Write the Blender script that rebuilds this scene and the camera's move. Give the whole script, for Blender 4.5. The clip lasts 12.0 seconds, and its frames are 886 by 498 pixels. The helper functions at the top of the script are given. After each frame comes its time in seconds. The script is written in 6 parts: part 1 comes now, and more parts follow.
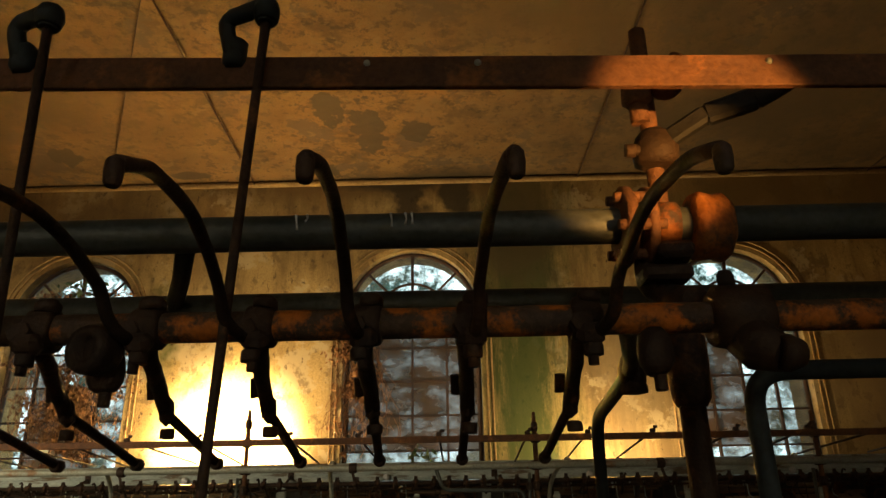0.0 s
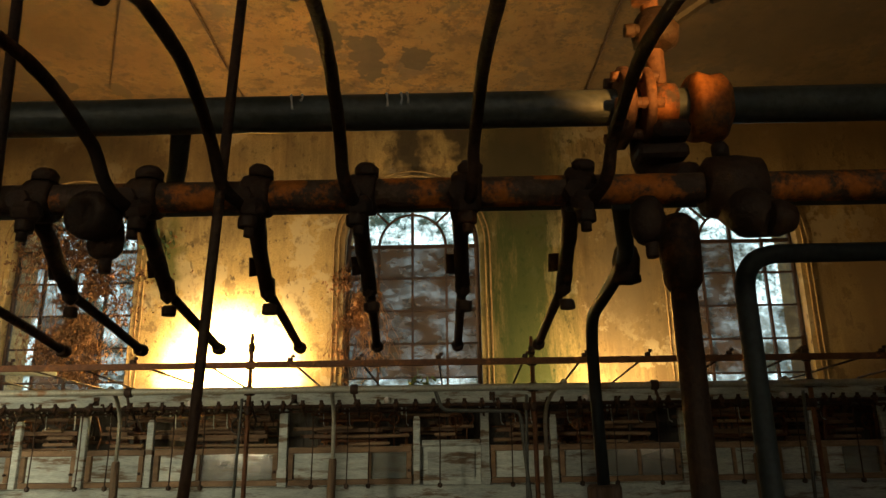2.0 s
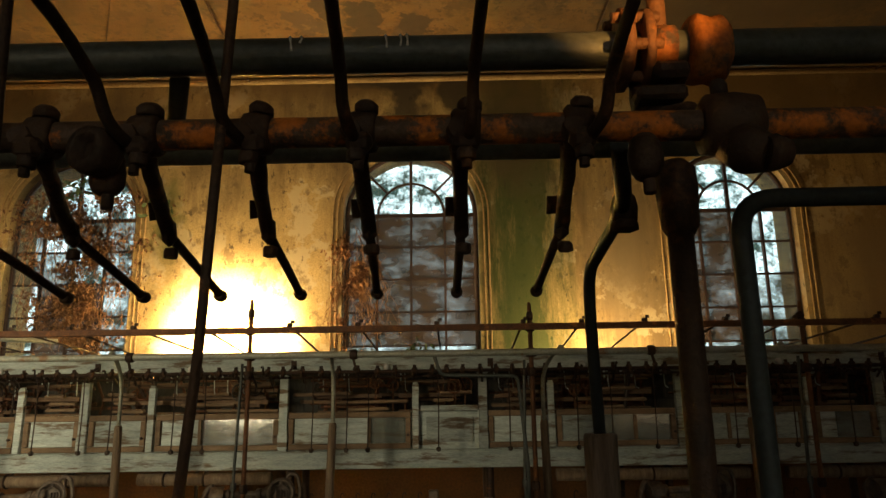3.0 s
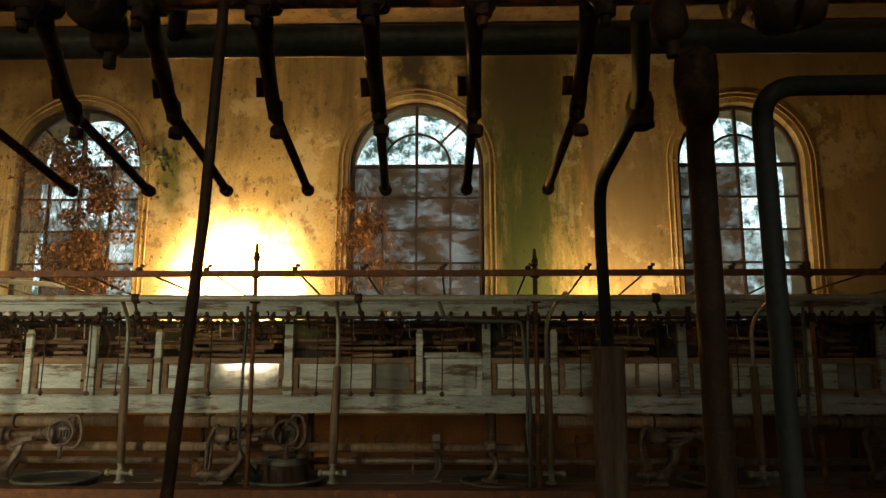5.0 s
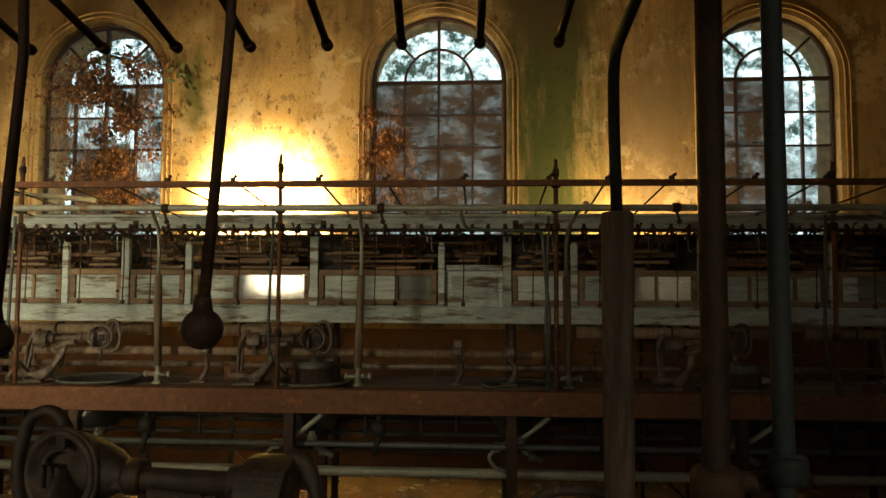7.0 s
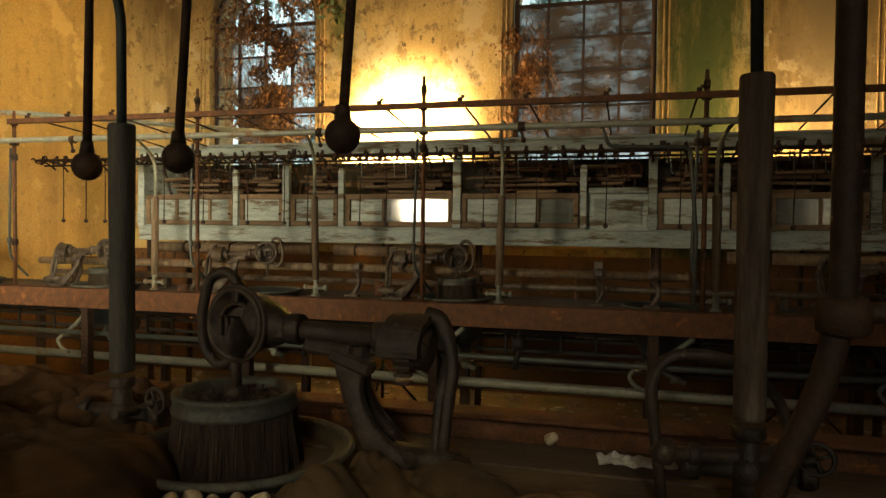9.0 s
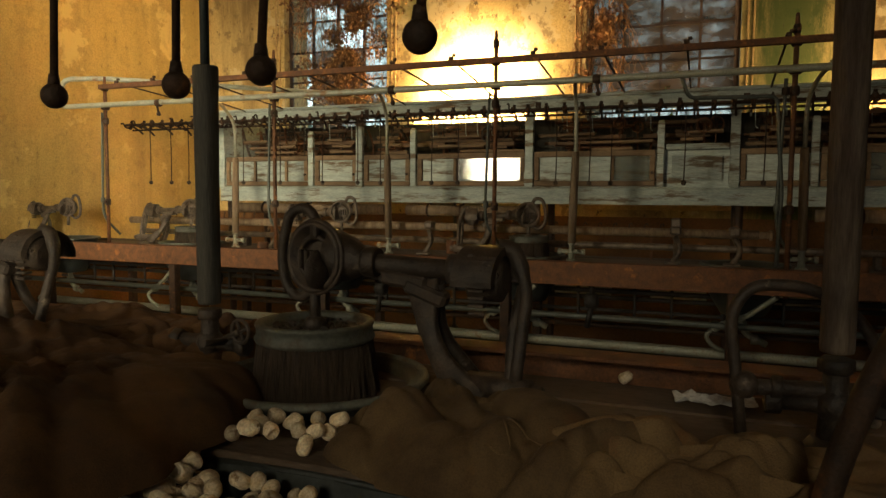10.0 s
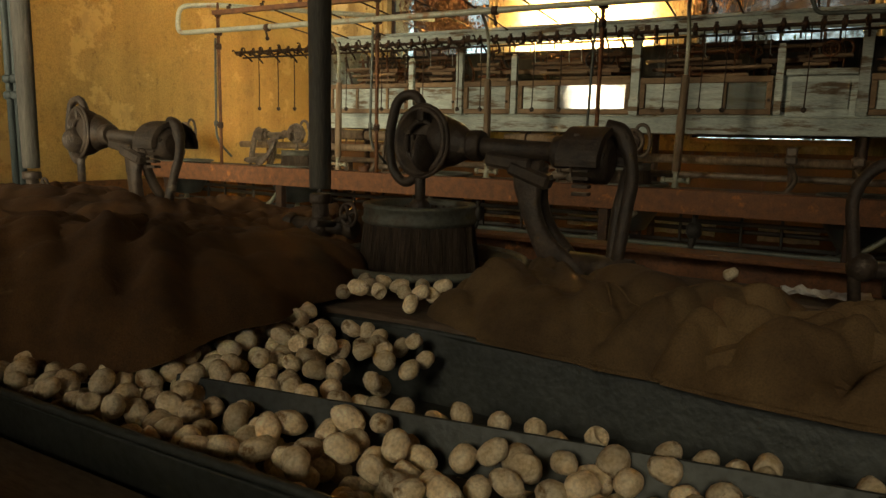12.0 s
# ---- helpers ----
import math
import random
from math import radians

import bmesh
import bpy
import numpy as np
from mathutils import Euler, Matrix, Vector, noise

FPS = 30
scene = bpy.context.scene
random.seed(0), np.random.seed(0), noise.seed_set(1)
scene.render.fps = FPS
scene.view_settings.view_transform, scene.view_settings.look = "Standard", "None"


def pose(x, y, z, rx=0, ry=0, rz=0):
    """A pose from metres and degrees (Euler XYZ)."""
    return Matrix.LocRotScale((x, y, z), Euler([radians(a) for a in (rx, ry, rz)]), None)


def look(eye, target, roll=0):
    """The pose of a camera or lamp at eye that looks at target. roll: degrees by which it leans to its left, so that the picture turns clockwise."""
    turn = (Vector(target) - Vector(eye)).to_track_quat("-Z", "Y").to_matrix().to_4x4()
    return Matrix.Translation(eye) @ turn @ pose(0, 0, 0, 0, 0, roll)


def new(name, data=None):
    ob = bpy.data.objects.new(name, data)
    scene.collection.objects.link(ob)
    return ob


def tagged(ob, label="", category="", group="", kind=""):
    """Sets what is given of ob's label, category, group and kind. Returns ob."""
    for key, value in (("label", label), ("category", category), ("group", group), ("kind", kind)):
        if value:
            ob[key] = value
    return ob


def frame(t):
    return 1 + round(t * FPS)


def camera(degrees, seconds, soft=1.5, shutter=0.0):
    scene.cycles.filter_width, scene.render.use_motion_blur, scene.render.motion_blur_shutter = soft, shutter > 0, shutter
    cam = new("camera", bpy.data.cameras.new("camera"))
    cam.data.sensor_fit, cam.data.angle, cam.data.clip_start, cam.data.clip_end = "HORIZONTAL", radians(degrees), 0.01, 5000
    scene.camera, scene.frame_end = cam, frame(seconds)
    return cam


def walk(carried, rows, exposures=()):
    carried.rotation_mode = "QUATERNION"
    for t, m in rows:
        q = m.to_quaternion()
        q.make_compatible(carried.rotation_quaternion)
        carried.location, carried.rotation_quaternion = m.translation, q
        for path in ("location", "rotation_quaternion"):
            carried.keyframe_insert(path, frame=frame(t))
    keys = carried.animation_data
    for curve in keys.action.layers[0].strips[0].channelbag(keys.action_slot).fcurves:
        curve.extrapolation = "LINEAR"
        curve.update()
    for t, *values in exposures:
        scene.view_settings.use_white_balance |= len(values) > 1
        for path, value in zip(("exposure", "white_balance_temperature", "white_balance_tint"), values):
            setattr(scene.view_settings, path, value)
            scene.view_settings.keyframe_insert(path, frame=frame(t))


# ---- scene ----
cam = camera(65.9, 12.0)
PATH = [
    (0, (0.37, 0.031, 1.493), (0.346, 1.906, 2.188), -1.0),
    (0.5, (0.371, 0.032, 1.483), (0.342, 1.923, 2.134), -1.1),
    (1, (0.371, 0.037, 1.471), (0.341, 1.943, 2.078), -1.2),
    (1.5, (0.373, 0.042, 1.458), (0.336, 1.96, 2.023), -0.8),
    (2, (0.373, 0.042, 1.448), (0.344, 1.973, 1.968), -0.8),
    (2.5, (0.373, 0.043, 1.437), (0.348, 1.983, 1.92), -0.7),
    (3, (0.372, 0.043, 1.423), (0.346, 1.994, 1.864), -0.8),
    (5, (0.366, 0.067, 1.364), (0.326, 2.04, 1.69), -0.0),
    (5.5, (0.368, 0.065, 1.344), (0.323, 2.045, 1.622), 0.1),
    (6, (0.371, 0.062, 1.324), (0.325, 2.05, 1.541), -0.2),
    (6.5, (0.373, 0.053, 1.303), (0.315, 2.045, 1.467), 0.0),
    (8.5, (0.396, 0.005, 1.21), (-0.024, 1.96, 1.197), 0.5),
    (9, (0.403, 0.004, 1.184), (-0.12, 1.933, 1.126), 0.6),
    (9.5, (0.408, -0.002, 1.156), (-0.207, 1.899, 1.064), 0.3),
    (10, (0.401, -0.003, 1.132), (-0.316, 1.858, 0.98), 0.4),
    (10.5, (0.406, -0.012, 1.108), (-0.404, 1.806, 0.909), 0.7),
    (11, (0.409, -0.017, 1.084), (-0.469, 1.764, 0.846), 0.8),
    (11.5, (0.406, -0.028, 1.061), (-0.508, 1.728, 0.773), 1.0),
    (12, (0.401, -0.034, 1.04), (-0.552, 1.695, 0.722), 1.4),
]
walk(cam, [(t, look(eye, target, roll)) for t, eye, target, roll in PATH])

# ---- world and light ----
world = bpy.data.worlds.new("world")
scene.world = world
world.use_nodes = True
wn = world.node_tree.nodes
sky = wn.new("ShaderNodeTexSky")
sky.sky_type, sky.sun_disc = "NISHITA", False
sky.sun_elevation, sky.sun_rotation = radians(25), radians(200)
world.node_tree.links.new(sky.outputs[0], wn["Background"].inputs[0])
wn["Background"].inputs[1].default_value = 0.08
scene.view_settings.exposure = 0.45


def lamp(name, kind, m, power, colour, **more):
    data = bpy.data.lights.new(name, kind)
    data.energy, data.color = power, colour
    for key, value in more.items():
        if key == "size":
            data.size = value
        elif key == "size_y":
            data.shape, data.size_y = "RECTANGLE", value
        elif key == "radius":
            data.shadow_soft_size = value
        elif key == "spot":
            data.spot_size, data.spot_blend = radians(value), 0.35
        elif key == "spread":
            data.spread = radians(value)
    ob = new(name, data)
    ob.matrix_world = m
    return ob


LAMP = Vector((-1.22, 4.55, 1.60))
lamp("work_lamp_flood", "SPOT", look(LAMP, LAMP + Vector((0, 0.97, 0.24))), 1420, (1.0, 0.73, 0.37), radius=0.05, spot=110)
lamp("work_lamp_spill", "SPOT", look(LAMP, LAMP + Vector((0, -0.10, 1.0))), 95, (1.0, 0.70, 0.33), radius=0.07, spot=176)
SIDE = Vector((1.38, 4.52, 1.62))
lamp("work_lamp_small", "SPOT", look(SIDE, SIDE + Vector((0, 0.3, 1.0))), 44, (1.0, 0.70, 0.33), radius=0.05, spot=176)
# daylight by the unseen rear windows; the two beams at x 0.9 are added fill
for x, z, high, power, aim, spread in ((-3.0, 2.2, 1.9, 12, (-1.3, 3.8, 1.35), 44), (0.9, 2.2, 1.9, 12.5, (-3.3, 4.0, 1.45), 22), (0.9, 2.75, 0.8, 0.64, (0.24, 0.52, 0.80), 20)):
    lamp("window_daylight", "AREA", look((x, -3.88, z), aim), power, (1.0, 0.86, 0.57), size=0.9, size_y=high, spread=spread)
SPOT = Vector((0.95, -0.50, 1.34))
lamp("work_lamp_spot", "SPOT", look(SPOT, (0.535, 0.49, 1.752)), 120, (1.0, 0.46, 0.10), radius=0.01, spot=8.0)

# ---- materials ----


def mat(name, c1, c2, rough=0.7, metal=0.0, scale=20.0, bump=0.3, fine=140.0, c3=None, spread=(0.35, 0.65), stretch=(1, 1, 1), vary=0.25, c3_at=0.62):
    """Two colours mixed by a coarse noise, a third in worn spots, fine grain and relief."""
    m = bpy.data.materials.new(name)
    m.use_nodes = True
    n, l = m.node_tree.nodes, m.node_tree.links
    b = n["Principled BSDF"]
    tc, mp = n.new("ShaderNodeTexCoord"), n.new("ShaderNodeMapping")
    mp.inputs["Scale"].default_value = stretch
    l.new(tc.outputs["Object"], mp.inputs[0])
    n1, n2 = n.new("ShaderNodeTexNoise"), n.new("ShaderNodeTexNoise")
    n1.inputs["Scale"].default_value, n1.inputs["Detail"].default_value, n1.inputs["Roughness"].default_value = scale, 8, 0.65
    n2.inputs["Scale"].default_value, n2.inputs["Detail"].default_value = fine, 4
    for k in (n1, n2):
        l.new(mp.outputs[0], k.inputs["Vector"])
    r = n.new("ShaderNodeValToRGB")
    r.color_ramp.elements[0].position, r.color_ramp.elements[1].position = spread
    r.color_ramp.elements[0].color, r.color_ramp.elements[1].color = (*c1, 1), (*c2, 1)
    l.new(n1.outputs[0], r.inputs[0])
    out = r.outputs[0]
    if c3:
        n3, r3, mx = n.new("ShaderNodeTexNoise"), n.new("ShaderNodeValToRGB"), n.new("ShaderNodeMix")
        n3.inputs["Scale"].default_value, n3.inputs["Detail"].default_value, n3.inputs["Roughness"].default_value = scale * 0.55, 10, 0.7
        l.new(mp.outputs[0], n3.inputs["Vector"])
        r3.color_ramp.elements[0].position, r3.color_ramp.elements[1].position = c3_at - 0.04, c3_at + 0.04
        l.new(n3.outputs[0], r3.inputs[0])
        mx.data_type = "RGBA"
        l.new(r3.outputs[0], mx.inputs[0])
        l.new(out, mx.inputs[6])
        mx.inputs[7].default_value = (*c3, 1)
        out = mx.outputs[2]
    oi, hs, mr = n.new("ShaderNodeObjectInfo"), n.new("ShaderNodeHueSaturation"), n.new("ShaderNodeMapRange")
    mr.inputs[3].default_value, mr.inputs[4].default_value = 1 - vary, 1 + vary
    l.new(oi.outputs["Random"], mr.inputs[0])
    l.new(mr.outputs[0], hs.inputs["Value"])
    l.new(out, hs.inputs["Color"])
    mg = n.new("ShaderNodeMix")
    mg.data_type, mg.blend_type = "RGBA", "MULTIPLY"
    mg.inputs[0].default_value = 0.55
    rg = n.new("ShaderNodeValToRGB")
    rg.color_ramp.elements[0].position, rg.color_ramp.elements[1].position = 0.3, 0.6
    rg.color_ramp.elements[0].color = (0.45, 0.43, 0.4, 1)
    l.new(n2.outputs[0], rg.inputs[0])
    l.new(hs.outputs[0], mg.inputs[6])
    l.new(rg.outputs[0], mg.inputs[7])
    l.new(mg.outputs[2], b.inputs["Base Color"])
    b.inputs["Metallic"].default_value = metal
    ro = n.new("ShaderNodeMapRange")
    ro.inputs[3].default_value, ro.inputs[4].default_value = max(rough - 0.15, 0.05), min(rough + 0.15, 1)
    l.new(n1.outputs[0], ro.inputs[0])
    l.new(ro.outputs[0], b.inputs["Roughness"])
    if bump:
        ad, bp = n.new("ShaderNodeMath"), n.new("ShaderNodeBump")
        ad.operation = "MULTIPLY_ADD"
        ad.inputs[1].default_value = 1.6
        l.new(n1.outputs[0], ad.inputs[0])
        l.new(n2.outputs[0], ad.inputs[2])
        bp.inputs["Strength"].default_value, bp.inputs["Distance"].default_value = bump, 0.5 / fine
        l.new(ad.outputs[0], bp.inputs["Height"])
        l.new(bp.outputs[0], b.inputs["Normal"])
    return m


def plaster(name, ground, dark, bare, moss_x=None, wear=1.0, stains=(), axis=2):
    """Ochre limewash: cloudy tone, brown run-off streaks, flaked spots and, between two x places, green algae."""
    m = mat(name, ground, dark, 0.9, 0, 1.6, 0.35, 120, None, (0.3, 0.72), vary=0.0)
    n, l = m.node_tree.nodes, m.node_tree.links
    b = n["Principled BSDF"]
    base = b.inputs["Base Color"].links[0].from_socket
    tc = n.new("ShaderNodeTexCoord")

    def layer(base, scale, stretch, lo, hi, colour, detail=9, top=1.0):
        mp, t, r, mx = n.new("ShaderNodeMapping"), n.new("ShaderNodeTexNoise"), n.new("ShaderNodeValToRGB"), n.new("ShaderNodeMix")
        mp.inputs["Scale"].default_value = stretch
        l.new(tc.outputs["Object"], mp.inputs[0])
        l.new(mp.outputs[0], t.inputs["Vector"])
        t.inputs["Scale"].default_value, t.inputs["Detail"].default_value, t.inputs["Roughness"].default_value = scale, detail, 0.68
        r.color_ramp.elements[0].position, r.color_ramp.elements[1].position = lo, hi
        r.color_ramp.elements[1].color = (top, top, top, 1)
        l.new(t.outputs[0], r.inputs[0])
        mx.data_type = "RGBA"
        l.new(r.outputs[0], mx.inputs[0])
        l.new(base, mx.inputs[6])
        mx.inputs[7].default_value = (*colour, 1)
        return mx.outputs[2], r.outputs[0]

    base, _ = layer(base, 3.2, (1, 1, 0.12), 0.47, 0.64, (0.17, 0.105, 0.04), top=0.85 * wear)
    if wear > 1:
        base, _ = layer(base, 4.5, (1, 1, 1), 0.50, 0.60, (0.065, 0.038, 0.014), top=0.75)
        base, _ = layer(base, 14, (1, 1, 1), 0.54, 0.60, (0.04, 0.025, 0.012), top=0.7)
    base, _ = layer(base, 2.1, (1, 1, 1), 0.56, 0.585, bare, top=0.85)
    base, _ = layer(base, 9, (1, 1, 0.8), 0.55, 0.62, (0.17, 0.11, 0.045), top=0.7 * wear)
    base, _ = layer(base, 22, (1, 1, 0.6), 0.60, 0.65, (0.07, 0.045, 0.022), top=0.85 * wear)
    if moss_x:
        sx, tn, ad, sm = n.new("ShaderNodeSeparateXYZ"), n.new("ShaderNodeTexNoise"), n.new("ShaderNodeMath"), n.new("ShaderNodeMath")
        l.new(tc.outputs["Object"], sx.inputs[0])
        mp = n.new("ShaderNodeMapping")
        mp.inputs["Scale"].default_value = (1, 1, 0.15)
        l.new(tc.outputs["Object"], mp.inputs[0])
        l.new(mp.outputs[0], tn.inputs["Vector"])
        tn.inputs["Scale"].default_value, tn.inputs["Detail"].default_value, tn.inputs["Roughness"].default_value = 5.5, 10, 0.85
        # distance from the middle of the run-off, plus streaks
        d1, d2 = n.new("ShaderNodeMath"), n.new("ShaderNodeMath")
        d1.operation, d2.operation = "SUBTRACT", "ABSOLUTE"
        d1.inputs[1].default_value = sum(moss_x) / 2
        l.new(sx.outputs[0], d1.inputs[0])
        l.new(d1.outputs[0], d2.inputs[0])
        ad.operation = "MULTIPLY_ADD"
        ad.inputs[1].default_value = -0.80 / (moss_x[1] - moss_x[0])
        l.new(d2.outputs[0], ad.inputs[0])
        l.new(tn.outputs[0], ad.inputs[2])
        r, mx = n.new("ShaderNodeValToRGB"), n.new("ShaderNodeMix")
        r.color_ramp.elements[0].position, r.color_ramp.elements[1].position = 0.12, 0.42
        r.color_ramp.elements[1].color = (0.92, 0.92, 0.92, 1)
        l.new(ad.outputs[0], r.inputs[0])
        mx.data_type = "RGBA"
        l.new(r.outputs[0], mx.inputs[0])
        l.new(base, mx.inputs[6])
        mx.inputs[7].default_value = (0.026, 0.050, 0.005, 1)
        base = mx.outputs[2]
        base, _ = layer(base, 30, (1, 1, 0.25), 0.64, 0.70, (0.03, 0.03, 0.012), top=0.6)
    # single stains, flaked places and painted lamp falloff: centre across, centre along, half sizes, softness, colour
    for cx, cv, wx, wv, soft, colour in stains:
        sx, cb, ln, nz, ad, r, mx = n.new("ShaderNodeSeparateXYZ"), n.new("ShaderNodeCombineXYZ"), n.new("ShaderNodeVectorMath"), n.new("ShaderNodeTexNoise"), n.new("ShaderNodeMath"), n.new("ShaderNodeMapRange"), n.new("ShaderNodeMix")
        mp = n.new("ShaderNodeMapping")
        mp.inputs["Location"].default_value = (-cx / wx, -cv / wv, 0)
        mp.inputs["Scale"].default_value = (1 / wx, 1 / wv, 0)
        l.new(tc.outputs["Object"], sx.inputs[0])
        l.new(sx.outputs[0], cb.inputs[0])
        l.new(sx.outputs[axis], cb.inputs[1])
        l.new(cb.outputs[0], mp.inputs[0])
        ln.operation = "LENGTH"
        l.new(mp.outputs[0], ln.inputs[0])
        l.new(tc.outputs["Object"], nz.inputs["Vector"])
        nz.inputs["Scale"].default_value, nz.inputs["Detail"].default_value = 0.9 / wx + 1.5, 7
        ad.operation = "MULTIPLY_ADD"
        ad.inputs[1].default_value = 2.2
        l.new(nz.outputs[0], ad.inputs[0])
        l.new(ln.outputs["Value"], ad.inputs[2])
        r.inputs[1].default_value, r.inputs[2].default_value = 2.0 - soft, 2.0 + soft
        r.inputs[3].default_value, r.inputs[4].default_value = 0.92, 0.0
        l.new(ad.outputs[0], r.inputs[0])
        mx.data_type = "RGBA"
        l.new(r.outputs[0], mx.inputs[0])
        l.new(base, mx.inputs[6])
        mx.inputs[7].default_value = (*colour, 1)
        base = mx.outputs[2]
    l.new(base, b.inputs["Base Color"])
    return m


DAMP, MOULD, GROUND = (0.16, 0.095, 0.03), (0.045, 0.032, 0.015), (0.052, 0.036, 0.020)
# first entry: brown damp, deepened to carry the lamp's falloff at top left
WALL_STAINS_FALLOFF = ((-2.5, 3.62, 1.5, 0.62, 0.8, (0.085, 0.05, 0.015)), (-0.3, 3.88, 1.1, 0.16, 0.4, DAMP), (0.05, 3.66, 0.17, 0.36, 0.25, MOULD), (0.42, 3.78, 0.14, 0.3, 0.25, MOULD), (0.85, 3.5, 0.36, 0.55, 0.5, (0.075, 0.055, 0.02)), (0.1, 3.87, 0.6, 0.06, 0.3, MOULD), (3.2, 3.70, 1.5, 0.34, 0.7, (0.22, 0.14, 0.05)), (-1.75, 2.75, 0.12, 0.3, 0.5, (0.10, 0.10, 0.02)), (3.5, 2.3, 0.45, 0.6, 0.6, (0.30, 0.20, 0.09)), (1.62, 2.5, 0.22, 0.55, 0.6, (0.24, 0.17, 0.08)))
# the two broad soft browns left and right paint the falloff of light
CEILING_STAINS_FALLOFF = ((-0.415, 3.84, 0.10, 0.24, 0.05, GROUND), (-0.167, 4.12, 0.125, 0.34, 0.05, GROUND), (0.138, 4.20, 0.13, 0.19, 0.05, GROUND), (-0.52, 4.74, 0.05, 0.09, 0.05, GROUND), (-1.63, 4.77, 0.15, 0.07, 0.05, GROUND), (-2.45, 4.42, 0.14, 0.13, 0.05, GROUND), (-2.05, 4.54, 0.08, 0.12, 0.05, GROUND), (0.3, 4.9, 0.7, 0.14, 0.5, MOULD), (-2.4, 3.4, 1.2, 1.1, 0.7, (0.060, 0.034, 0.011)), (2.6, 3.8, 1.6, 1.3, 0.7, (0.060, 0.038, 0.014)), (1.0, 2.9, 0.7, 0.5, 0.6, (0.10, 0.06, 0.02)))

M_WALL = plaster("ochre_plaster", (0.58, 0.41, 0.16), (0.44, 0.29, 0.10), (0.52, 0.40, 0.21), (0.36, 1.40), stains=WALL_STAINS_FALLOFF)
M_WALLS = plaster("ochre_plaster_side", (0.60, 0.40, 0.12), (0.50, 0.32, 0.085), (0.63, 0.43, 0.145), wear=0.35)
M_CEIL = plaster("stained_ceiling_plaster", (0.25, 0.145, 0.045), (0.13, 0.072, 0.021), (0.085, 0.06, 0.035), wear=1.15, stains=CEILING_STAINS_FALLOFF, axis=1)
M_TRIM = mat("moulding_plaster", (0.50, 0.33, 0.13), (0.34, 0.21, 0.08), 0.9, 0, 5, 0.4, 60)
M_FLOOR = mat("dirty_floor", (0.10, 0.07, 0.045), (0.19, 0.14, 0.09), 0.9, 0, 5, 0.5, 60, (0.30, 0.25, 0.19))
M_RUST = mat("rusted_iron", (0.10, 0.045, 0.022), (0.20, 0.085, 0.035), 0.75, 0.25, 26, 0.6, 220, (0.33, 0.13, 0.035))
M_RUSTDARK = mat("dark_rusted_iron", (0.030, 0.019, 0.013), (0.075, 0.040, 0.022), 0.7, 0.35, 30, 0.6, 260, (0.17, 0.075, 0.03))
M_LIT_RUST = mat("flaking_rust_lit_orange", (0.20, 0.06, 0.012), (0.46, 0.16, 0.028), 0.7, 0.2, 34, 0.7, 240, (0.08, 0.05, 0.035), c3_at=0.55)
M_PIPE = mat("brown_pipe_orange_flakes", (0.06, 0.033, 0.020), (0.17, 0.105, 0.065), 0.65, 0.2, 46, 0.8, 240, (0.72, 0.22, 0.025), c3_at=0.54)
M_GREY = mat("grey_green_painted_pipe", (0.05, 0.06, 0.055), (0.095, 0.105, 0.092), 0.5, 0.2, 14, 0.25, 160, (0.20, 0.20, 0.16), c3_at=0.66)
M_GREYL = mat("pale_green_painted_pipe", (0.27, 0.28, 0.22), (0.38, 0.385, 0.31), 0.5, 0.15, 14, 0.25, 160, (0.25, 0.15, 0.08), c3_at=0.60)
M_DARKPIPE = mat("dark_green_pipe", (0.014, 0.022, 0.024), (0.032, 0.042, 0.043), 0.7, 0.1, 14, 0.2, 160)
M_WOODG = mat("grey_green_painted_wood", (0.34, 0.40, 0.38), (0.54, 0.60, 0.55), 0.75, 0, 13, 0.6, 120, (0.16, 0.115, 0.07), stretch=(0.45, 1, 2.8), c3_at=0.57)
M_WOODB = mat("brown_worn_wood", (0.10, 0.058, 0.032), (0.20, 0.125, 0.07), 0.8, 0, 12, 0.4, 130, (0.27, 0.20, 0.13), stretch=(0.5, 1, 2.0), c3_at=0.66)
M_POST = mat("weathered_post_wood", (0.085, 0.058, 0.04), (0.20, 0.155, 0.115), 0.85, 0, 22, 0.5, 200, (0.07, 0.05, 0.04), stretch=(2.5, 2.5, 0.25))
M_TABLE = mat("dusty_bench_board", (0.085, 0.058, 0.038), (0.16, 0.115, 0.08), 0.9, 0, 9, 0.5, 150, (0.22, 0.17, 0.12), stretch=(0.4, 1.5, 1))
M_ZINC = mat("dull_zinc_sheet", (0.034, 0.040, 0.040), (0.070, 0.078, 0.075), 0.5, 0.35, 6, 0.2, 120, (0.17, 0.155, 0.13), c3_at=0.72)
M_DUSTY = mat("dust_covered_iron", (0.05, 0.037, 0.027), (0.17, 0.13, 0.095), 0.52, 0.25, 30, 0.6, 260, (0.07, 0.045, 0.03), c3_at=0.62)
M_SLEEVE = mat("brown_sleeve_wood", (0.13, 0.085, 0.05), (0.26, 0.19, 0.12), 0.85, 0, 22, 0.5, 200, (0.12, 0.08, 0.05), stretch=(2.5, 2.5, 0.25))
M_DOORWOOD = mat("bare_door_wood", (0.15, 0.095, 0.052), (0.28, 0.19, 0.11), 0.8, 0, 12, 0.4, 130, (0.12, 0.08, 0.045), stretch=(0.5, 1, 2.0), c3_at=0.62)
M_RING = mat("grey_ring_paint", (0.06, 0.064, 0.054), (0.13, 0.135, 0.11), 0.6, 0.1, 16, 0.4, 180, (0.085, 0.06, 0.04), c3_at=0.6)
M_CAST = mat("dusty_cast_iron", (0.022, 0.016, 0.012), (0.075, 0.053, 0.037), 0.6, 0.2, 30, 0.6, 260, (0.22, 0.175, 0.13), c3_at=0.66)
